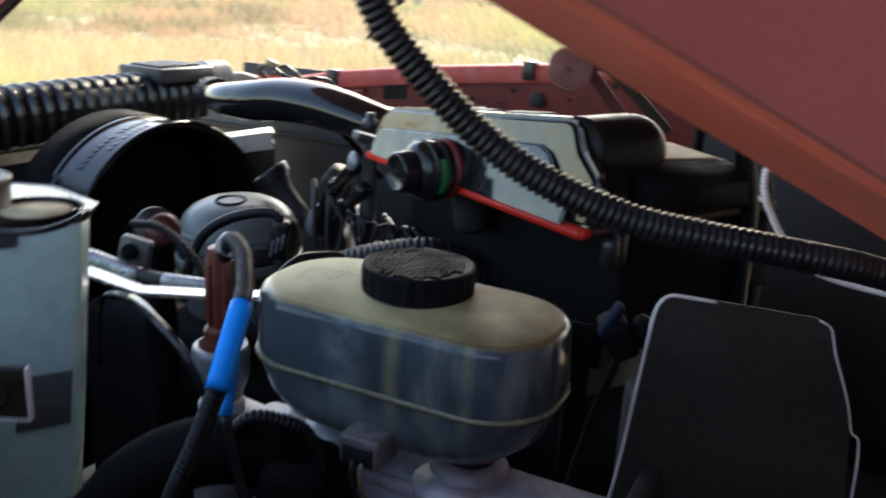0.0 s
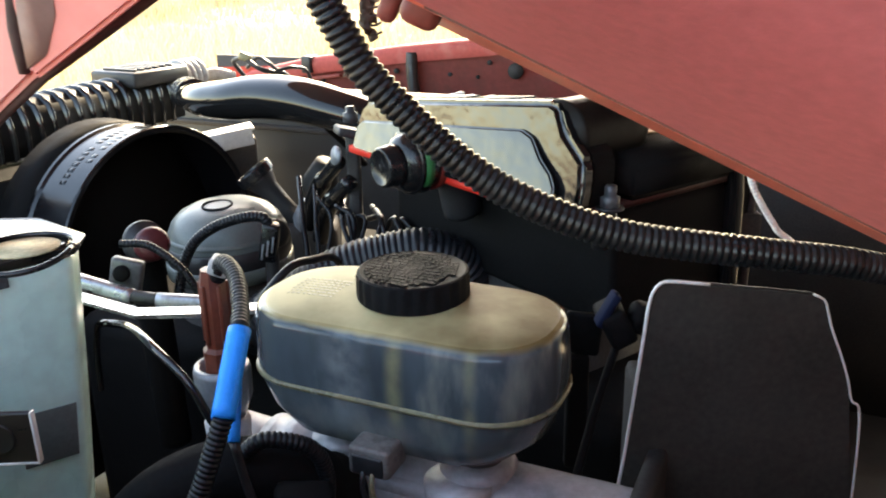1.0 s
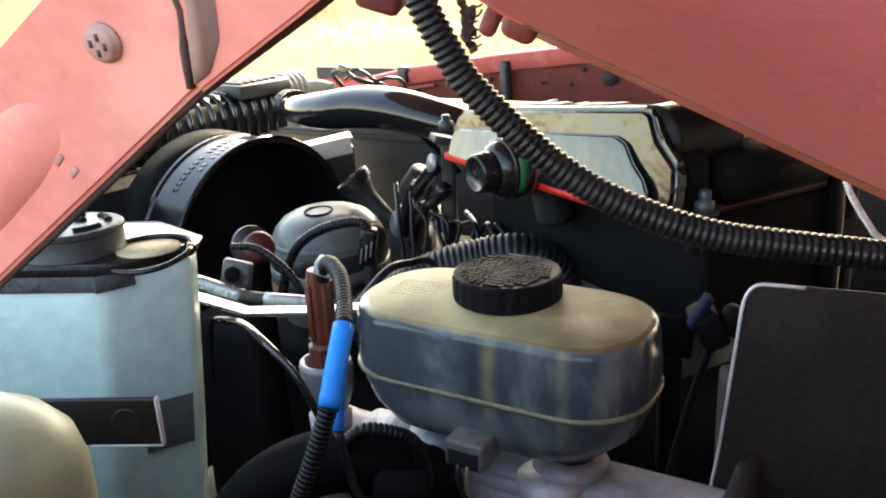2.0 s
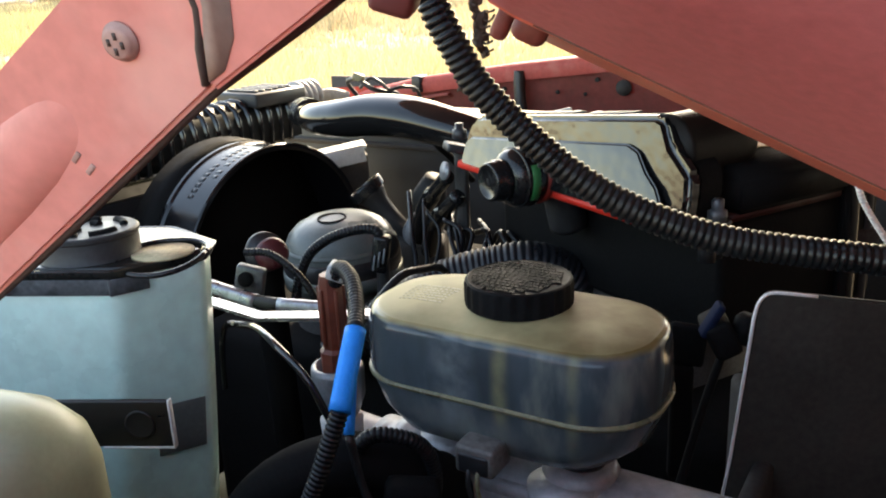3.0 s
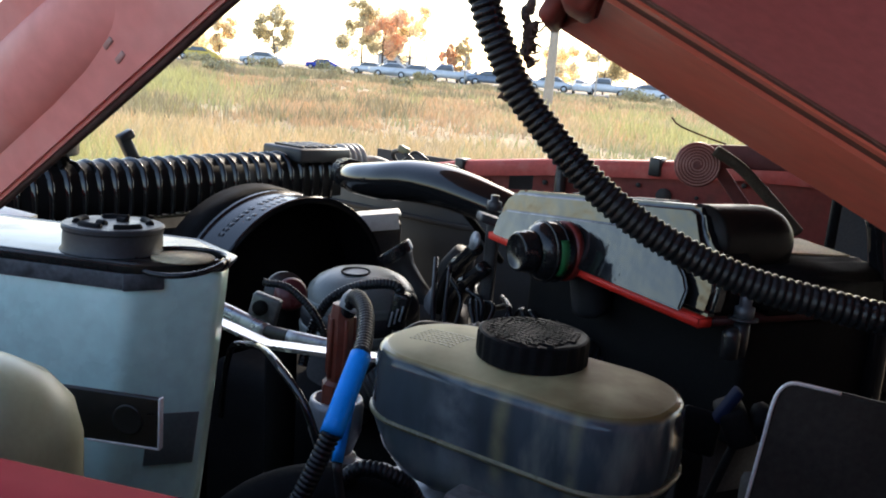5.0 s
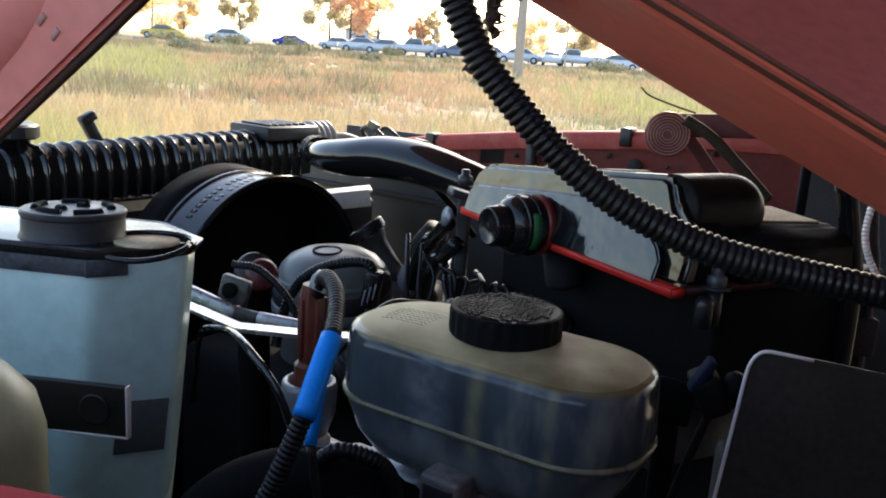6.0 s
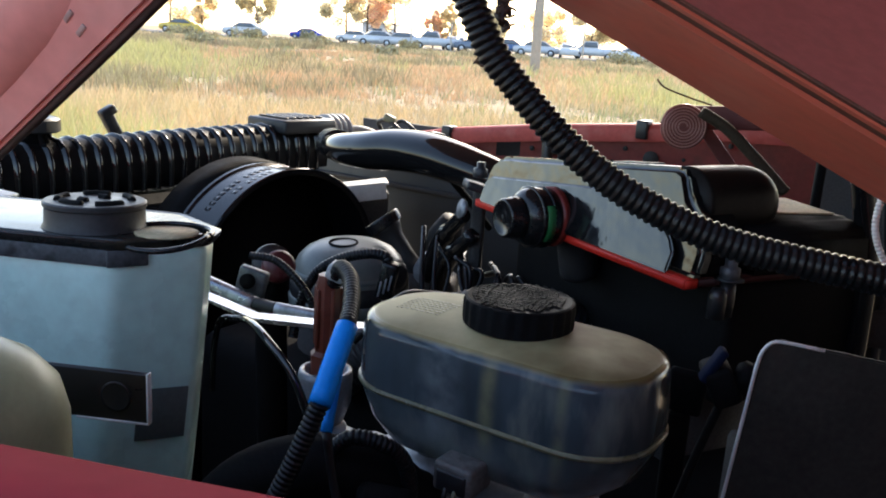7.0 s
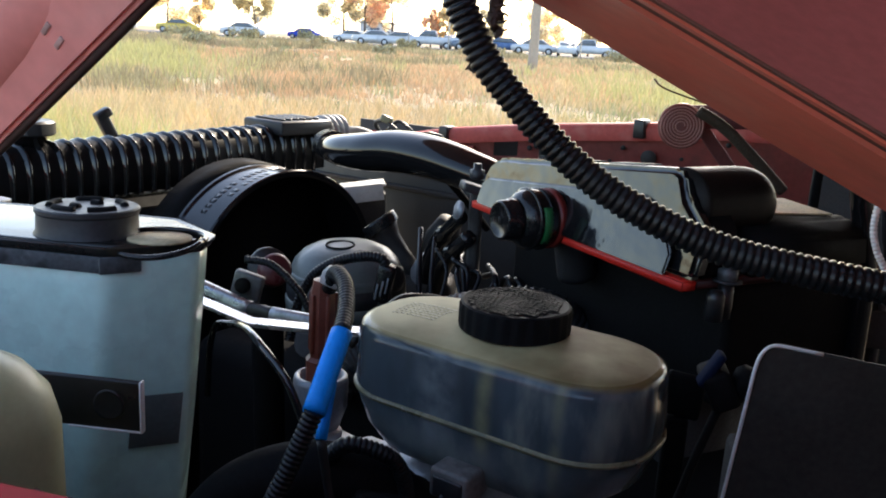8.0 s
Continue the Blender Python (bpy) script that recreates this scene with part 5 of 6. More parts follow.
def shroud():
    t = thing("fan_shroud", SC + Vector((-0.1, 0.05, -0.28)), "black plastic fan shroud with moulded writing on its ring", "fan shroud")
    R = 0.146
    rows = [(R + 0.0025, 0.0), (R + 0.0035, -0.002), (R + 0.0025, -0.004), (R, -0.006), (R - 0.001, -0.060), (R + 0.0015, -0.063), (R + 0.0015, -0.067), (R - 0.005, -0.068), (R - 0.005, -0.002), (R - 0.002, 0.0)]
    own = bmesh.new()
    rings = []
    for r, z in rows + rows[:1]:
        rings.append([own.verts.new((r * math.cos(2 * math.pi * k / 96), r * math.sin(2 * math.pi * k / 96), z)) for k in range(96)])
    for a, b in zip(rings, rings[1:]):
        for k in range(96):
            own.faces.new((a[k], a[(k + 1) % 96], b[(k + 1) % 96], b[k]))
    own.transform(SM)
    sharp(part("ring", own, HAZY, t), 30)
    part("back_plate", lathe([(R + 0.004, -0.11), (R + 0.002, -0.068), (0.02, -0.068)], SM, 64), PIT, t)
    part("skirt", box((0.46, 0.36, 0.02), SM @ pose(-0.02, -0.09, -0.15)), PIT, t)
    rnd = random.Random(2)
    for row, (z, a0, n) in enumerate(((-0.020, 99, 7), (-0.036, 95, 12))):
        for k in range(n):
            a = radians(a0 + 3.3 * k + (2.2 if k > 4 else 0))
            r = R - 0.0006
            part("raised_letter", box((0.0012, 0.0040 + 0.0022 * rnd.random(), 0.0085), SM @ Matrix.Rotation(a, 4, "Z") @ pose(r, 0, z), 0.0003, 1), SATIN, t)
    return t


shroud()


def silver_box():
    t = thing("metal_bracket", (-0.20, 1.30, 1.05), "pale bare-metal bracket beside the fan shroud", "bracket", "brackets")
    part("top", box((0.085, 0.045, 0.004), axes((-0.218, 1.270, 1.138), (0.93, 0.30, 0.14), (-0.3, 0.95, 0)), 0.0015), WHITE, t)
    part("flange", box((0.085, 0.004, 0.024), axes((-0.214, 1.247, 1.129), (0.93, 0.30, 0.14), (-0.3, 0.95, 0)), 0.0012), WHITE, t)
    part("web", box((0.07, 0.03, 0.09), axes((-0.21, 1.275, 1.085), (0.93, 0.30, 0), (-0.3, 0.95, 0)), 0.003), BAY, t)
    part("leg", box((0.05, 0.03, 0.38), pose(-0.21, 1.285, 0.86)), BAY, t)
    return t


silver_box()


def block():
    t = thing("engine_block", (0.0, 0.9, 0.67), "greasy dark engine block under the covers", "engine")
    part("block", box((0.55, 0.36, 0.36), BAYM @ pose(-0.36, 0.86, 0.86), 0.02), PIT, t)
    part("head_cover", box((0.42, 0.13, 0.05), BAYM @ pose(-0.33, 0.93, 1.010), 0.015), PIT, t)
    part("rear_box", box((0.72, 0.16, 0.34), BAYM @ pose(-0.66, 1.28, 0.985), 0.008), DARKBOX, t, "dark grey box behind the pipe")
    part("strut", tube([(-0.062, 1.10, 1.185), (-0.040, 1.14, 1.150), (-0.018, 1.18, 1.112)], 0.0045, 10), PIT, t, "thin black stay under the pipe")
    part("box_rail", box((0.66, 0.010, 0.008), BAYM @ pose(-0.66, 1.196, 1.118), 0.002), BAY, t)
    return t


block()


# ---- pump dome, filler neck, linkage ----
def dome():
    c = Vector((-0.126, 0.890, 1.103))
    m = axes(c, (1, 0, 0.02), (0, 1, 0.03)) @ Matrix.Diagonal((0.95, 0.93, 0.87, 1))
    t = thing("pump_dome", c + Vector((0, 0, -0.07)), "smooth grey dome-shaped pump housing", "pump")
    part("collar", lathe([(0.060, -0.020), (0.0618, 0.0), (0.0612, 0.012), (0.0595, 0.0135)], m, 48), BLACK, t, "black lower collar")
    prof = [(0.0600, 0.008), (0.0596, 0.014), (0.058, 0.022), (0.053, 0.034), (0.045, 0.043), (0.034, 0.049), (0.02, 0.052), (0.002, 0.053)]
    part("shell", lathe(prof, m, 48), DOME, t)
    part("step", lathe([(0.0625, -0.022), (0.0630, -0.008), (0.0612, -0.006)], m, 48), DOME, t)
    part("badge_ring", tube([m @ Vector((0.014 * math.cos(a) - 0.004, 0.014 * math.sin(a) - 0.010, 0.0530 - 0.12 * (0.0002 + abs(math.sin(a) - 0.7) * 0.005))) for a in (2 * math.pi * k / 24 for k in range(25))], 0.0012, 6, 0.003), VOID, t)
    part("band", lathe([(0.0585, 0.017), (0.0592, 0.019), (0.0578, 0.0235)], m, 48), DOME, t)
    part("pedestal", lathe([(0.05, -0.30), (0.055, -0.02)], m, 24), BAY, t)
    part("end_cap", lathe([(0.012, 0), (0.014, 0.003), (0.013, 0.010), (0.008, 0.012)], aim(c + Vector((0.046, -0.022, 0.020)), (0.8, -0.4, 0.25)), 24), DARKBOX, t)
    return t


dome()


def dome_loom():
    pts = [(-0.150, 0.79, 1.080), (-0.147, 0.795, 1.102), (-0.142, 0.80, 1.122), (-0.131, 0.80, 1.1400), (-0.112, 0.80, 1.1530), (-0.088, 0.80, 1.1600), (-0.072, 0.80, 1.1590), (-0.068, 0.80, 1.148), (-0.068, 0.80, 1.120), (-0.07, 0.80, 1.04)]
    t = thing("wiring_loom", pts[-1], "black ribbed loom arching over the grey dome", "wiring loom", "looms")
    part("conduit", tube(pts[:8], 0.0048, 14, rib=0.0007, pitch=0.0030), LOOM, t)
    part("plug", box((0.015, 0.014, 0.034), pose(-0.069, 0.80, 1.138, 0, 10, 0), 0.003), SATIN, t)
    part("tail", tube(pts[7:], 0.006, 10), BLACK, t)
    for k in range(3):
        part("pin", box((0.0016, 0.002, 0.014), pose(-0.074 + 0.0045 * k, 0.7915, 1.132 + 0.003 * k, 0, 10, 0), 0.0004), ZINC, t)
    return t


dome_loom()


def filler():
    top, low = Vector((-0.136, 1.05, 1.142)), Vector((-0.093, 1.05, 1.085))
    d = (top - low).normalized()
    t = thing("filler_neck", low + Vector((0.0, 0, -0.05)), "dark flared oil filler neck leaning forward", "filler neck")
    part("neck", lathe([(0.0125, -0.02), (0.0115, 0.020), (0.0125, 0.040), (0.0170, 0.052), (0.0195, 0.056)], aim(low, d), 32), DARKBOX, t)
    sharp(part("flange", lathe([(0.0195, 0.055), (0.0222, 0.056), (0.0226, 0.058), (0.0226, 0.0665), (0.0212, 0.068), (0.0190, 0.0675), (0.0170, 0.060), (0.002, 0.060)], aim(low, d), 36), SATIN, t, "flared black rim"), 40)
    part("elbow", lathe([(0.015, 0), (0.019, 0.01), (0.019, 0.03), (0.012, 0.035)], aim((-0.075, 1.04, 1.075), (0.4, -0.5, 0.75)), 24), ZINC, t, "dull metal elbow")
    part("base", box((0.09, 0.06, 0.09), pose(-0.085, 1.05, 1.035), 0.01), BAY, t)
    return t


filler()


def bar_and_rods():
    t = thing("support_bar", (-0.10, 0.60, 1.12), "pale painted cross bar with a bright upper face", "bar")
    rings = []
    for x, y, z in ((-0.235, 0.655, 1.172), (-0.170, 0.610, 1.176), (-0.135, 0.592, 1.1745), (-0.105, 0.582, 1.170), (-0.060, 0.580, 1.171), (0.02, 0.600, 1.168)):
        rings.append([(x, y - 0.005, z + 0.0004), (x, y + 0.005, z + 0.0008), (x, y + 0.004, z - 0.003), (x, y - 0.003, z - 0.003)])
    sharp(part("bar", loft(rings), BARMAT, t), 30)
    part("foot", box((0.02, 0.02, 0.50), pose(-0.222, 0.650, 0.92), 0.003), VOID, t)
    r = thing("linkage", (-0.12, 0.63, 1.10), "grey metal rods joined by a bolted bracket", "linkage")
    part("rod_front", tube([(-0.190, 0.635, 1.182), (-0.153, 0.622, 1.175), (-0.117, 0.612, 1.1675)], 0.0050, 20), RODMAT, r)
    part("rod_rear", tube([(-0.100, 0.606, 1.1675), (-0.085, 0.604, 1.1670), (-0.055, 0.600, 1.1660)], 0.0048, 20), RODMAT, r)
    part("coupling", tube([(-0.121, 0.613, 1.168), (-0.098, 0.606, 1.1675)], 0.0042, 16), BLACK, r)
    part("bracket", box((0.020, 0.008, 0.022), pose(-0.126, 0.630, 1.1755, 0, 14, 0), 0.002), DULLZINC, r)
    part("bolt", lathe([(0.0052, 0), (0.0052, 0.003), (0.0040, 0.004)], aim((-0.127, 0.6255, 1.1785), (0, -1, 0.1)), 16), PIT, r)
    part("cable", tube([(-0.137, 0.655, 1.188), (-0.118, 0.655, 1.186), (-0.098, 0.650, 1.172), (-0.088, 0.650, 1.154), (-0.085, 0.66, 1.13)], 0.0028, 12, rib=0.0004, pitch=0.0024), LOOM, r)
    part("stay", box((0.016, 0.016, 0.50), pose(-0.186, 0.638, 0.935), 0.003), VOID, r)
    c = thing("red_cap", (-0.158, 0.76, 1.10), "dull red round cap with a black collar", "cap")
    part("cap", lathe([(0.013, 0), (0.0135, 0.003), (0.0135, 0.012), (0.010, 0.015)], aim((-0.158, 0.768, 1.148), (0.5, -0.75, 0.4)), 28), mat("dull_red_plastic", (0.10, 0.020, 0.022), 0.35), c)
    part("collar", lathe([(0.0155, -0.012), (0.0175, 0.0), (0.016, 0.006)], aim((-0.163, 0.772, 1.150), (0.5, -0.75, 0.4)), 28), BLACK, c)
    part("stalk", tube([(-0.163, 0.775, 1.15), (-0.17, 0.79, 1.10), (-0.17, 0.80, 0.95)], 0.014, 16), PIT, c)


bar_and_rods()


def flex_hose():
    pts = [(-0.1132, 0.7838, 1.0435), (-0.0756, 0.7946, 1.0737), (-0.0400, 0.8000, 1.0952), (-0.0066, 0.8000, 1.1125), (0.0279, 0.8000, 1.1219), (0.0603, 0.8000, 1.1262), (0.0861, 0.8054, 1.1154), (0.1001, 0.8107, 1.0920), (0.1023, 0.8162, 1.0220)]
    t = thing("flexible_duct", pts[-1], "black corrugated flexible air duct behind the reservoir", "duct", "hoses")
    part("duct", tube(pts, 0.0210, 28, rib=0.0013, pitch=0.0050), DUCTMAT, t)
    part("cuff", tube(pts[-2:], 0.0221, 24), RUBBER, t)
    return t


flex_hose()


def plug_leads():
    rnd = random.Random(21)
    t = thing("ignition_leads", (-0.03, 0.95, 1.06), "tangle of black ignition leads and boots", "wiring", "looms")
    ends = [((-0.065, 1.00, 1.09), (-0.020, 0.91, 1.180)), ((-0.050, 0.97, 1.085), (-0.008, 0.89, 1.165))]
    for a, b in ends:
        a, b = Vector(a), Vector(b)
        part("boot", tube([a, a.lerp(b, 0.5) + Vector((-0.006, 0, 0.004)), b], lambda q: 0.0095 if q < 0.7 else 0.0075, 16), SATIN, t)
    part("boot", lathe([(0.017, 0), (0.020, 0.02), (0.014, 0.045)], aim((-0.066, 1.06, 1.105), (0.35, -0.2, 0.8)), 12), RUBBER, t)
    for k in range(13):
        x = -0.058 + 0.0085 * k + rnd.uniform(-0.006, 0.006)
        pts = [(x, 0.92 + rnd.uniform(-0.03, 0.03), 1.16 - 0.005 * k), (x + rnd.uniform(-0.01, 0.02), 0.88, 1.13), (x + rnd.uniform(0, 0.03), 0.85, 1.09), (x + rnd.uniform(-0.02, 0.04), 0.84, 1.04)]
        part("lead", tube(pts, 0.0018 + 0.0012 * rnd.random(), 10), LOOM, t)
    part("bolt", lathe([(0.007, 0), (0.007, 0.008), (0.004, 0.009), (0.004, 0.014)], pose(-0.004, 0.885, 1.222), 6), GRIMY, t)
    part("bracket", box((0.022, 0.022, 0.008), pose(-0.008, 0.89, 1.212, 0, 15, 20), 0.002), GRIMY, t)
    part("bracket_ear", lathe([(0.008, 0), (0.009, 0.003)], aim((-0.018, 0.89, 1.190), (-0.8, -0.5, 0.2)), 24), ZINC, t)
    part("bracket_leg", box((0.012, 0.02, 0.14), pose(-0.005, 0.905, 1.14), 0.003), BAY, t)
    part("loom_low", tube([(-0.050, 0.61, 1.150), (-0.025, 0.63, 1.176), (-0.012, 0.66, 1.172), (-0.004, 0.72, 1.150), (0.0, 0.78, 1.10)], 0.0028, 10), LOOM, t)
    return t


plug_leads()


def rear_tubes():
    t = thing("heater_pipes", (0.30, 0.76, 1.05), "dull metal heater pipes rising by the firewall", "pipes")
    part("pipe", tube([(0.302, 0.75, 1.05), (0.300, 0.75, 1.18), (0.296, 0.75, 1.214), (0.288, 0.75, 1.250), (0.284, 0.752, 1.268), (0.29, 0.79, 1.275)], 0.0078, 20), PIPE, t)
    part("pipe", tube([(0.322, 0.77, 1.05), (0.321, 0.77, 1.19), (0.316, 0.77, 1.225), (0.310, 0.772, 1.262), (0.31, 0.79, 1.28)], 0.0040, 16), GRIMY, t)
    part("clip", box((0.012, 0.010, 0.014), pose(0.272, 0.745, 1.222), 0.002), ZINC, t)
    part("lever", box((0.050, 0.008, 0.006), pose(0.290, 0.865, 1.275, 0, 28, 20), 0.002), ZINC, t)
    part("lever_foot", box((0.008, 0.008, 0.26), pose(0.289, 0.87, 1.14), 0.002), PIT, t)
    part("stay", box((0.06, 0.02, 0.03), pose(0.30, 0.772, 1.15), 0.003), BAY, t)
    return t


rear_tubes()


def lit_hose_rim():
    pts = [(0.199, 0.45, 1.305), (0.196, 0.45, 1.293), (0.1955, 0.45, 1.283), (0.1975, 0.45, 1.2755), (0.201, 0.45, 1.269), (0.207, 0.45, 1.260), (0.213, 0.451, 1.2535), (0.231, 0.450, 1.2440), (0.285, 0.435, 1.236), (0.368, 0.46, 1.2055), (0.420, 0.50, 1.12), (0.430, 0.53, 1.0), (0.430, 0.54, 0.68)]
    t = thing("heater_hose_rim", pts[-1], "lit rim of a heater hose, painted as a pale ribbed tube behind the wiring hose", "cable", "looms")
    # White tube paints the light along a dark hose's edge.
    part("cable", tube(pts, 0.0014, 12, rib=0.0003, pitch=0.0016), WHITE, t)
    return t


lit_hose_rim()


def white_stay():
    t = thing("bottle_bracket", WB @ Vector((-0.06, 0.06, -0.1)), "white metal bracket behind the overflow bottle", "bracket", "brackets")
    part("top", box((0.06, 0.030, 0.003), WB @ pose(-0.115, 0.066, -0.004, 0, 7, 0), 0.001), WHITE, t)
    part("leg", box((0.05, 0.006, 0.13), WB @ pose(-0.115, 0.076, -0.075), 0.001), WHITE, t)
    return t


white_stay()


def fender_cable():
    t = thing("bonnet_cable", bay(-0.95, 1.35, 1.0), "thin dark cable curled at the fender's front end", "cable")
    part("cable", tube([(-0.235, 1.52, 1.180), (-0.245, 1.50, 1.205), (-0.225, 1.48, 1.212), (-0.20, 1.47, 1.198), (-0.180, 1.48, 1.190), (-0.16, 1.50, 1.180), (-0.15, 1.55, 1.12), (-0.15, 1.58, 1.0)], 0.0038, 10), BLACK, t)
    part("cable", tube([(-0.225, 1.50, 1.195), (-0.205, 1.49, 1.212), (-0.185, 1.48, 1.204), (-0.172, 1.48, 1.194), (-0.150, 1.49, 1.196), (-0.13, 1.52, 1.180), (-0.13, 1.56, 1.10)], 0.0030, 10), BLACK, t)
    part("clip", box((0.02, 0.015, 0.012), pose(-0.222, 1.48, 1.215, 0, 20, 0), 0.003), BEAD, t)
    part("boot", tube([(-0.285, 1.44, 1.192), (-0.262, 1.452, 1.193), (-0.240, 1.465, 1.185)], 0.010, 16), GREYP, t, "pale plastic end boot")
    return t


fender_cable()

# ---- far side of the field: cars, trees, pole ----
def paint(name, c):
    return mat(name, c, 0.3, var=0.06, scale=2, fine=12, coat=0.4)


GLASS = mat("pale_car_glass", (0.16, 0.18, 0.20), 0.10, var=0.05, scale=2, fine=9)
TYRE = mat("tyre_rubber", (0.02, 0.02, 0.02), 0.8, scale=4, fine=20)
PAINTS = {"white": paint("white_car_paint", (0.80, 0.80, 0.80)), "silver": paint("silver_car_paint", (0.70, 0.71, 0.73)), "blue": paint("blue_car_paint", (0.01, 0.06, 0.55)),
          "dark": paint("grey_blue_car_paint", (0.20, 0.24, 0.30)), "navy": paint("navy_car_paint", (0.12, 0.20, 0.36)), "yellow": paint("yellow_car_paint", (0.85, 0.60, 0.12))}


def stand(t):
    """Sets a thing built at height 0 on the field."""
    t.location.z += rise(t.location.y)
    return t


def car_at(x, y, turn, colour, style):
    t = thing("car", (x, y, 0.06), {"sedan": f"parked {'grey-blue' if colour == 'dark' else colour} saloon car on the far car park", "van": f"parked tall {colour} van on the far car park", "pickup": f"parked {colour} pickup truck on the far car park"}[style], "car", "parked cars")
    m = pose(x, y, 0.06, 0, 0, turn)
    lo = {"sedan": [(-2.2, .55), (-2.15, .85), (-1.3, .95), (1.5, .95), (2.15, .85), (2.2, .5), (2.1, .28), (-2.1, .28)],
          "van": [(-2.4, .5), (-2.4, 1.0), (-1.5, 1.15), (2.4, 1.15), (2.45, .5), (2.3, .3), (-2.3, .3)],
          "pickup": [(-2.6, .6), (-2.55, 1.0), (-1.4, 1.1), (2.6, 1.1), (2.65, .6), (2.5, .38), (-2.5, .38)]}[style]
    hi = {"sedan": [(-1.25, .94), (-.55, 1.40), (.75, 1.42), (1.45, .94)], "van": [(-1.5, 1.14), (-.95, 1.95), (2.3, 2.0), (2.4, 1.14)], "pickup": [(-1.35, 1.09), (-.8, 1.68), (.35, 1.70), (.55, 1.09)]}[style]
    part("body", extrude(lo, 1.75, m @ pose(0, -0.875, 0), 0.08), PAINTS[colour], t)
    cab = part("cabin", extrude(hi, 1.50, m @ pose(0, -0.75, 0), 0.06), PAINTS[colour], t)
    mid = [(0.86 * (a - sum(p for p, _ in hi) / 4) + sum(p for p, _ in hi) / 4, hi[0][1] + 0.05 + 0.78 * (b - hi[0][1])) for a, b in hi]
    for side in (-0.765, 0.735):
        part("side_window", extrude(mid, 0.03, m @ pose(0, side, 0)), GLASS, cab)
    part("windscreen", box((0.03, 1.25, 0.5 * (hi[1][1] - hi[0][1]) * 1.7), m @ pose((hi[0][0] + hi[1][0]) / 2 - 0.03, 0, (hi[0][1] + hi[1][1]) / 2, 0, math.degrees(math.atan2(hi[1][0] - hi[0][0], hi[1][1] - hi[0][1])), 0)), GLASS, cab)
    for dx in (-1.4, 1.4):
        for dy in (-0.80, 0.80):
            w = part("wheel", lathe([(0.30, -0.1), (0.33, -0.08), (0.33, 0.08), (0.30, 0.1)], m @ pose(dx, dy, 0.33, 90), 20), TYRE, t)
            part("rim", lathe([(0.19, -0.106), (0.19, 0.106)], m @ pose(dx, dy, 0.33, 90), 16), PAINTS["silver"], w)
    return stand(t)


for x, y, turn, colour, style in ((-32.9, 82.8, 4, "white", "sedan"), (-35.5, 110.4, 0, "blue", "sedan"), (-25.9, 98.4, 3, "white", "sedan"), (-19.9, 84, 20, "white", "sedan"), (-17, 82.8, 0, "silver", "sedan"),
                                  (-13.9, 82.8, 8, "silver", "pickup"), (-12.7, 88.8, 80, "dark", "sedan"), (-9.8, 82.8, 5, "dark", "sedan"), (-7.2, 84, 10, "navy", "sedan"), (-4.1, 82.8, 0, "silver", "sedan"), (-1, 82.8, 90, "white", "sedan"),
                                  (1.2, 84, 0, "white", "pickup"), (5, 82.8, 4, "white", "sedan"), (10.3, 84, 0, "silver", "van"), (-40.8, 85.2, 0, "yellow", "sedan"), (-48, 85.2, 0, "silver", "sedan"), (16.2, 82.8, 0, "dark", "sedan")):
    car_at(x, y, turn, colour, style)

BARK = mat("tree_bark", (0.12, 0.09, 0.07), 0.9, var=0.3, scale=3, fine=15)


def leaf(name, c):
    m = mat(name, c, 0.7, var=0.2, scale=1, fine=6, island=0.35)
    nt = m.node_tree
    b = nt.nodes["Principled BSDF"]
    tl = nt.nodes.new("ShaderNodeBsdfTranslucent")
    nt.links.new(b.inputs["Base Color"].links[0].from_socket, tl.inputs["Color"])
    mx = nt.nodes.new("ShaderNodeMixShader")
    mx.inputs["Fac"].default_value = 0.8
    nt.links.new(b.outputs[0], mx.inputs[1])
    nt.links.new(tl.outputs[0], mx.inputs[2])
    nt.links.new(mx.outputs[0], nt.nodes["Material Output"].inputs["Surface"])
    return m


# Leaf colours are washed pale: glare on the far trees is put in.
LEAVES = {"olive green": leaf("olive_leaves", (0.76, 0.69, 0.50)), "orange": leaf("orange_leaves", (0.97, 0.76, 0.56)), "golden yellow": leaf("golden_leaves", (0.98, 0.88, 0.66))}


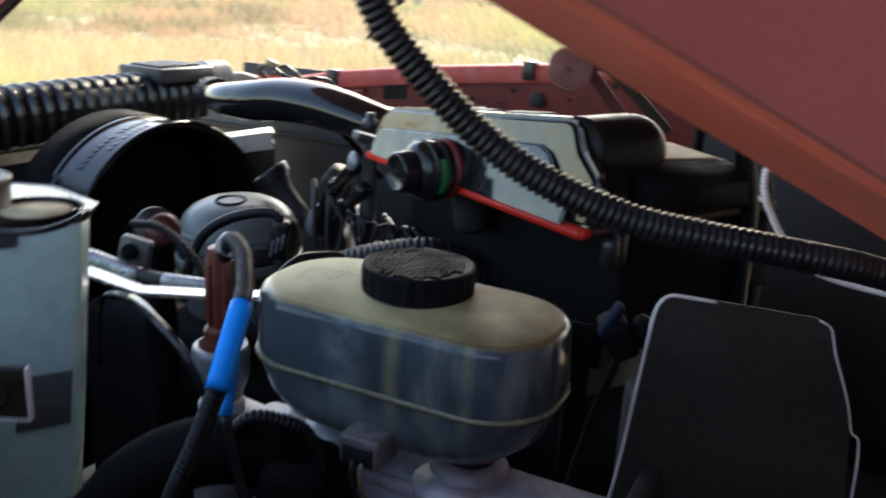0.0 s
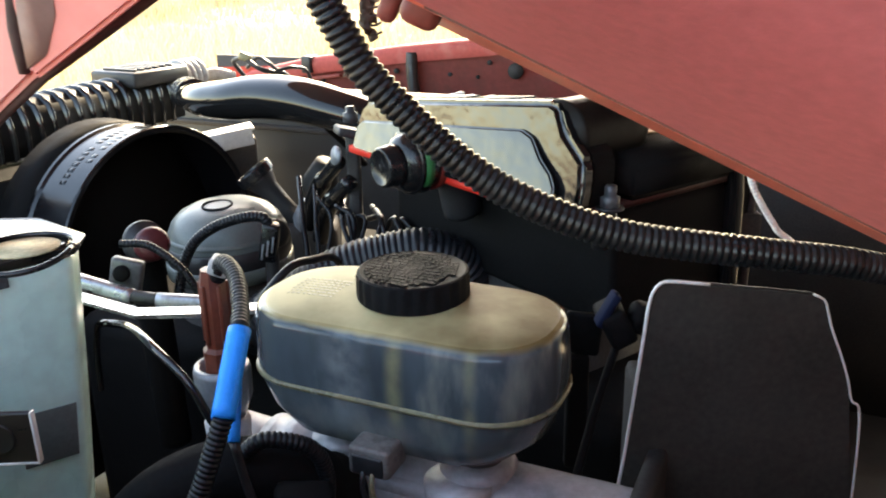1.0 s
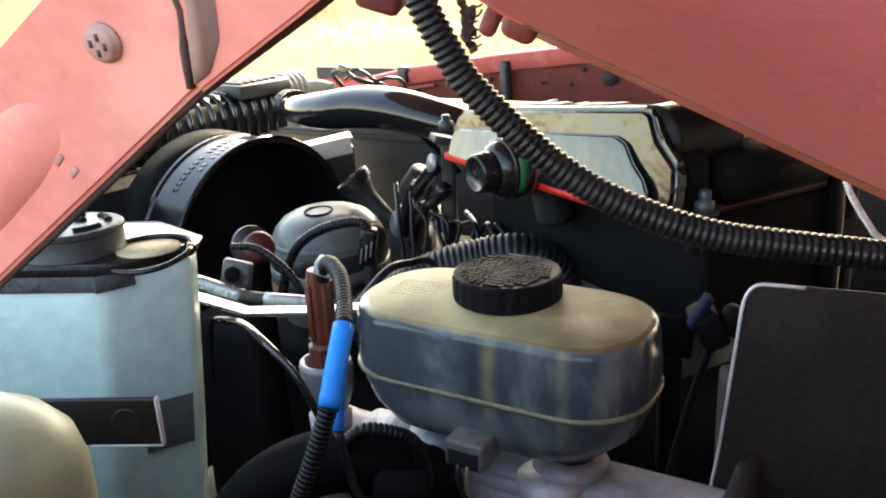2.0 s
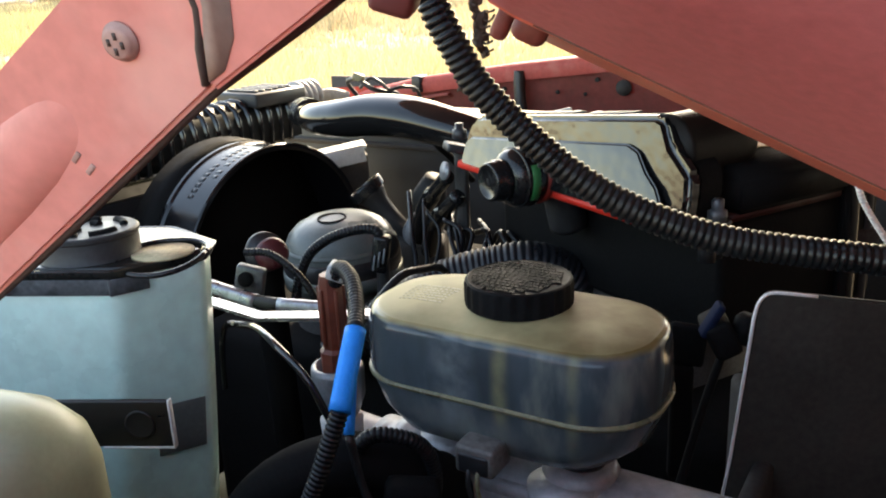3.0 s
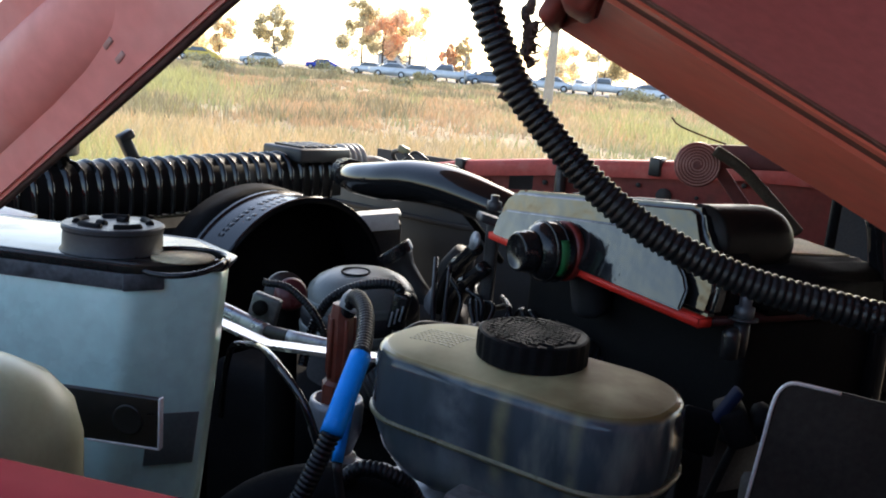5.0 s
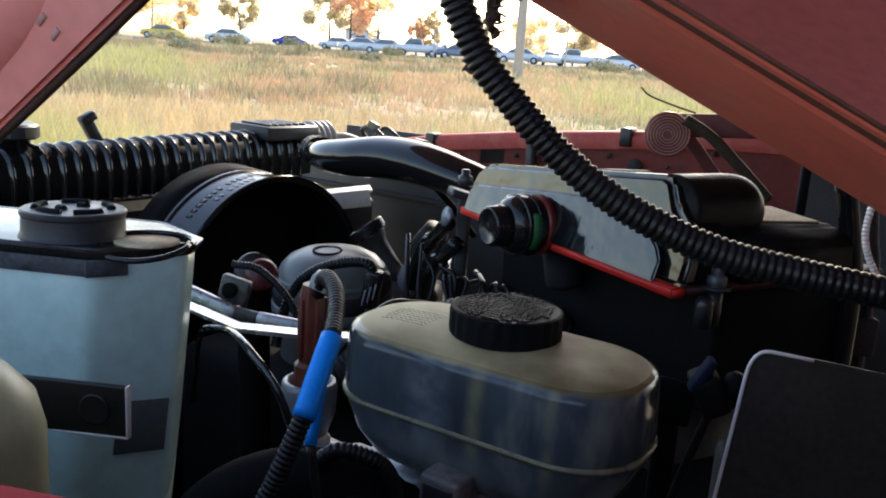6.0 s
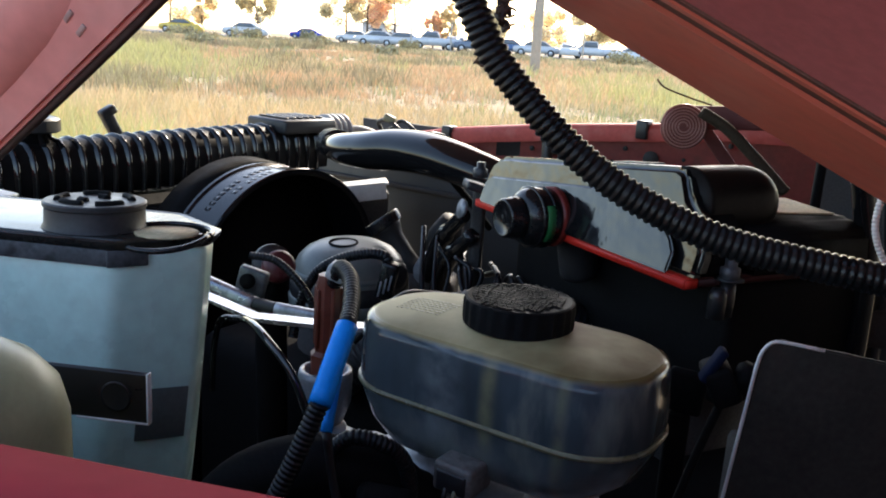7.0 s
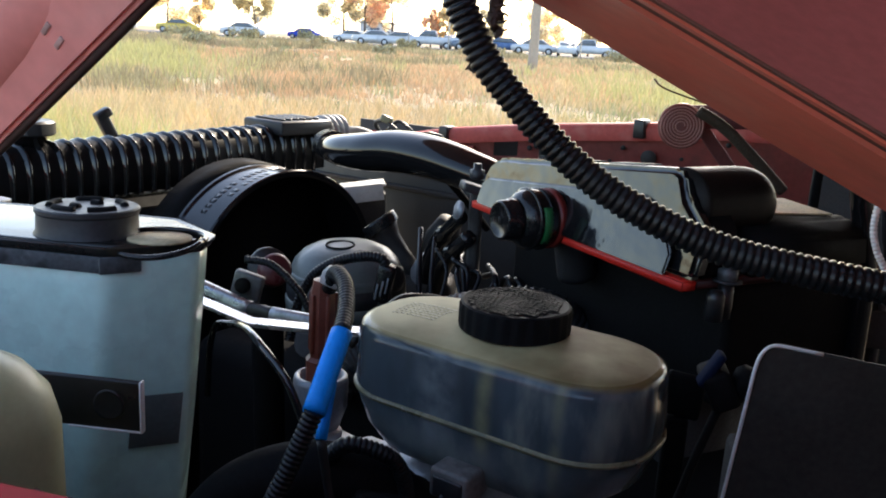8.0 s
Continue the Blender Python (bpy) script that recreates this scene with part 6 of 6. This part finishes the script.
def tree(x, y, h, w, colour, seed):
    rnd = random.Random(seed)
    t = thing("tree", (x, y, 0), f"{colour} autumn tree behind the car park", "tree", "trees")
    top = Vector((x + rnd.uniform(-0.3, 0.3), y, h * 0.8))
    bm = tube([(x, y, 0), (x + rnd.uniform(-.1, .1), y, h * 0.3), (x + rnd.uniform(-.2, .2), y, h * 0.55), top], lambda q: 0.022 * h * (1 - 0.85 * q), 8, 0.4)
    tips = [top]
    for k in range(9):
        z = h * (0.16 + 0.070 * k)
        a = rnd.random() * 6.28
        r = w * (0.30 + 0.16 * rnd.random())
        tip = Vector((x + r * math.cos(a), y + r * math.sin(a), z + h * (0.12 + 0.12 * rnd.random())))
        tube([(x, y, z), Vector((x, y, z)).lerp(tip, 0.5) + Vector((0, 0, -0.05 * h)), tip], lambda q: 0.007 * h * (1 - 0.8 * q), 6, 0.4, bm=bm)
        tips.append(tip)
    part("trunk", bm, BARK, t)
    verts, faces = [], []
    for tip in tips:
        for c in range(5):
            cc = tip + Vector((rnd.gauss(0, w * 0.10), rnd.gauss(0, w * 0.10), rnd.gauss(0, h * 0.055)))
            rr = w * (0.09 + 0.08 * rnd.random())
            for _ in range(80):
                p = cc + Vector((rnd.gauss(0, 1), rnd.gauss(0, 1), rnd.gauss(0, 1))).normalized() * rr * rnd.random() ** 0.4
                u = Vector((rnd.gauss(0, 1), rnd.gauss(0, 1), rnd.gauss(0, 1))).normalized() * 0.17
                v = u.orthogonal().normalized() * 0.12
                i = len(verts)
                verts += [p - u, p + v, p + u, p - v]
                faces.append((i, i + 1, i + 2, i + 3))
    me = bpy.data.meshes.new("crown")
    me.from_pydata([tuple(q) for q in verts], [], faces)
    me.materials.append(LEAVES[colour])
    ob = new("crown", me)
    ob.parent = t
    ob.matrix_parent_inverse = t.matrix_world.inverted()
    return stand(t)


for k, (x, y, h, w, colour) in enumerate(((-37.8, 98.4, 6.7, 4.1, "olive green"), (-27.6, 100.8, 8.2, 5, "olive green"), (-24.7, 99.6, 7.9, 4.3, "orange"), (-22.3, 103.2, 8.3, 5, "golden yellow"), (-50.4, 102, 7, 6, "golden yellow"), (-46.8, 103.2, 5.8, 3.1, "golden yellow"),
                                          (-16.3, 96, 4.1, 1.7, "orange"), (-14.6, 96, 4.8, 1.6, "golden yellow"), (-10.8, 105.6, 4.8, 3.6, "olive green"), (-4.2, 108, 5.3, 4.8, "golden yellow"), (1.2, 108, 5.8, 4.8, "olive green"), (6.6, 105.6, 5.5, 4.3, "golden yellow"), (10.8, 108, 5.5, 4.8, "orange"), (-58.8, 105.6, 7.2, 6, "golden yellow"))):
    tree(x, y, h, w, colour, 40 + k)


BUSHLEAF = mat("bush_leaves", (0.40, 0.36, 0.21), 0.8, var=0.3, scale=1, fine=6, island=0.4)


def bush(x, y, h, w, seed):
    rnd = random.Random(seed)
    t = thing("bush", (x, y, 0), "low grey-green bush at the field's edge", "bush", "bushes")
    verts, faces = [], []
    for c in range(12):
        cc = Vector((x + rnd.gauss(0, w * 0.25), y + rnd.gauss(0, w * 0.2), h * (0.25 + 0.5 * rnd.random())))
        for _ in range(60):
            p = cc + Vector((rnd.gauss(0, 1), rnd.gauss(0, 1), rnd.gauss(0, 0.8))).normalized() * w * 0.2 * rnd.random() ** 0.4
            p.z = max(0.02, p.z)
            u = Vector((rnd.gauss(0, 1), rnd.gauss(0, 1), rnd.gauss(0, 1))).normalized() * 0.10
            v = u.orthogonal().normalized() * 0.06
            i = len(verts)
            verts += [p - u, p + v, p + u, p - v]
            faces.append((i, i + 1, i + 2, i + 3))
    me = bpy.data.meshes.new("leaves")
    me.from_pydata([tuple(q) for q in verts], [], faces)
    me.materials.append(BUSHLEAF)
    ob = new("leaves", me)
    ob.parent = t
    ob.matrix_parent_inverse = t.matrix_world.inverted()
    part("stem", tube([(x, y, 0), (x, y, h * 0.4)], 0.04, 8, 0.2), BARK, t)
    return stand(t)


for k, (x, y, h, w) in enumerate(((-22.6, 70, 1.0, 1.6), (-24.6, 63, 0.9, 2.0), (-30, 62, 0.7, 2.2), (-36, 62, 0.8, 3.0), (-12, 61, 0.8, 1.4), (-5, 50, 0.7, 1.5), (-17, 57, 0.7, 1.6), (3.0, 58, 0.9, 2.0), (-9.5, 44, 0.6, 1.3), (-20, 45, 0.6, 1.6))):
    bush(x, y, h, w, 90 + k)

pole = thing("lamp_post", (-1.70, 35, 0), "tall grey lamp post at the field's edge", "lamp post")
part("shaft", tube([(-1.70, 35, 0), (-1.70, 35, 4.5), (-1.70, 35, 9.0)], lambda q: 0.20 - 0.05 * q, 20, 0.5), mat("grey_post_metal", (0.34, 0.32, 0.29), 0.6, 0.2, scale=2, fine=12), pole)
stand(pole)
for k, (x, y, h) in enumerate(((-12.9, 66, 2.6), (-9.8, 66, 2.2), (0.2, 62, 3.0), (-25.0, 66, 1.8))):
    p = thing("marker_post", (x, y, 0), "thin pale post standing by the car park", "post", "marker posts")
    part("shaft", tube([(x, y, 0), (x, y, h)], 0.06, 8, 0.5), GREYP, p)
    stand(p)

hut = thing("building", (-27, 114, 0), "low pale building behind the parked cars", "building", "far buildings")
part("wall", box((4.1, 4, 2.65), pose(-27, 116, 1.32)), WHITE, hut)
part("roof", box((4.6, 4.4, 0.25), pose(-27, 116, 2.75), 0.05), GREYP, hut)
part("window", box((1.3, 0.1, 1.0), pose(-27, 113.98, 1.6)), GLASS, hut)
stand(hut)
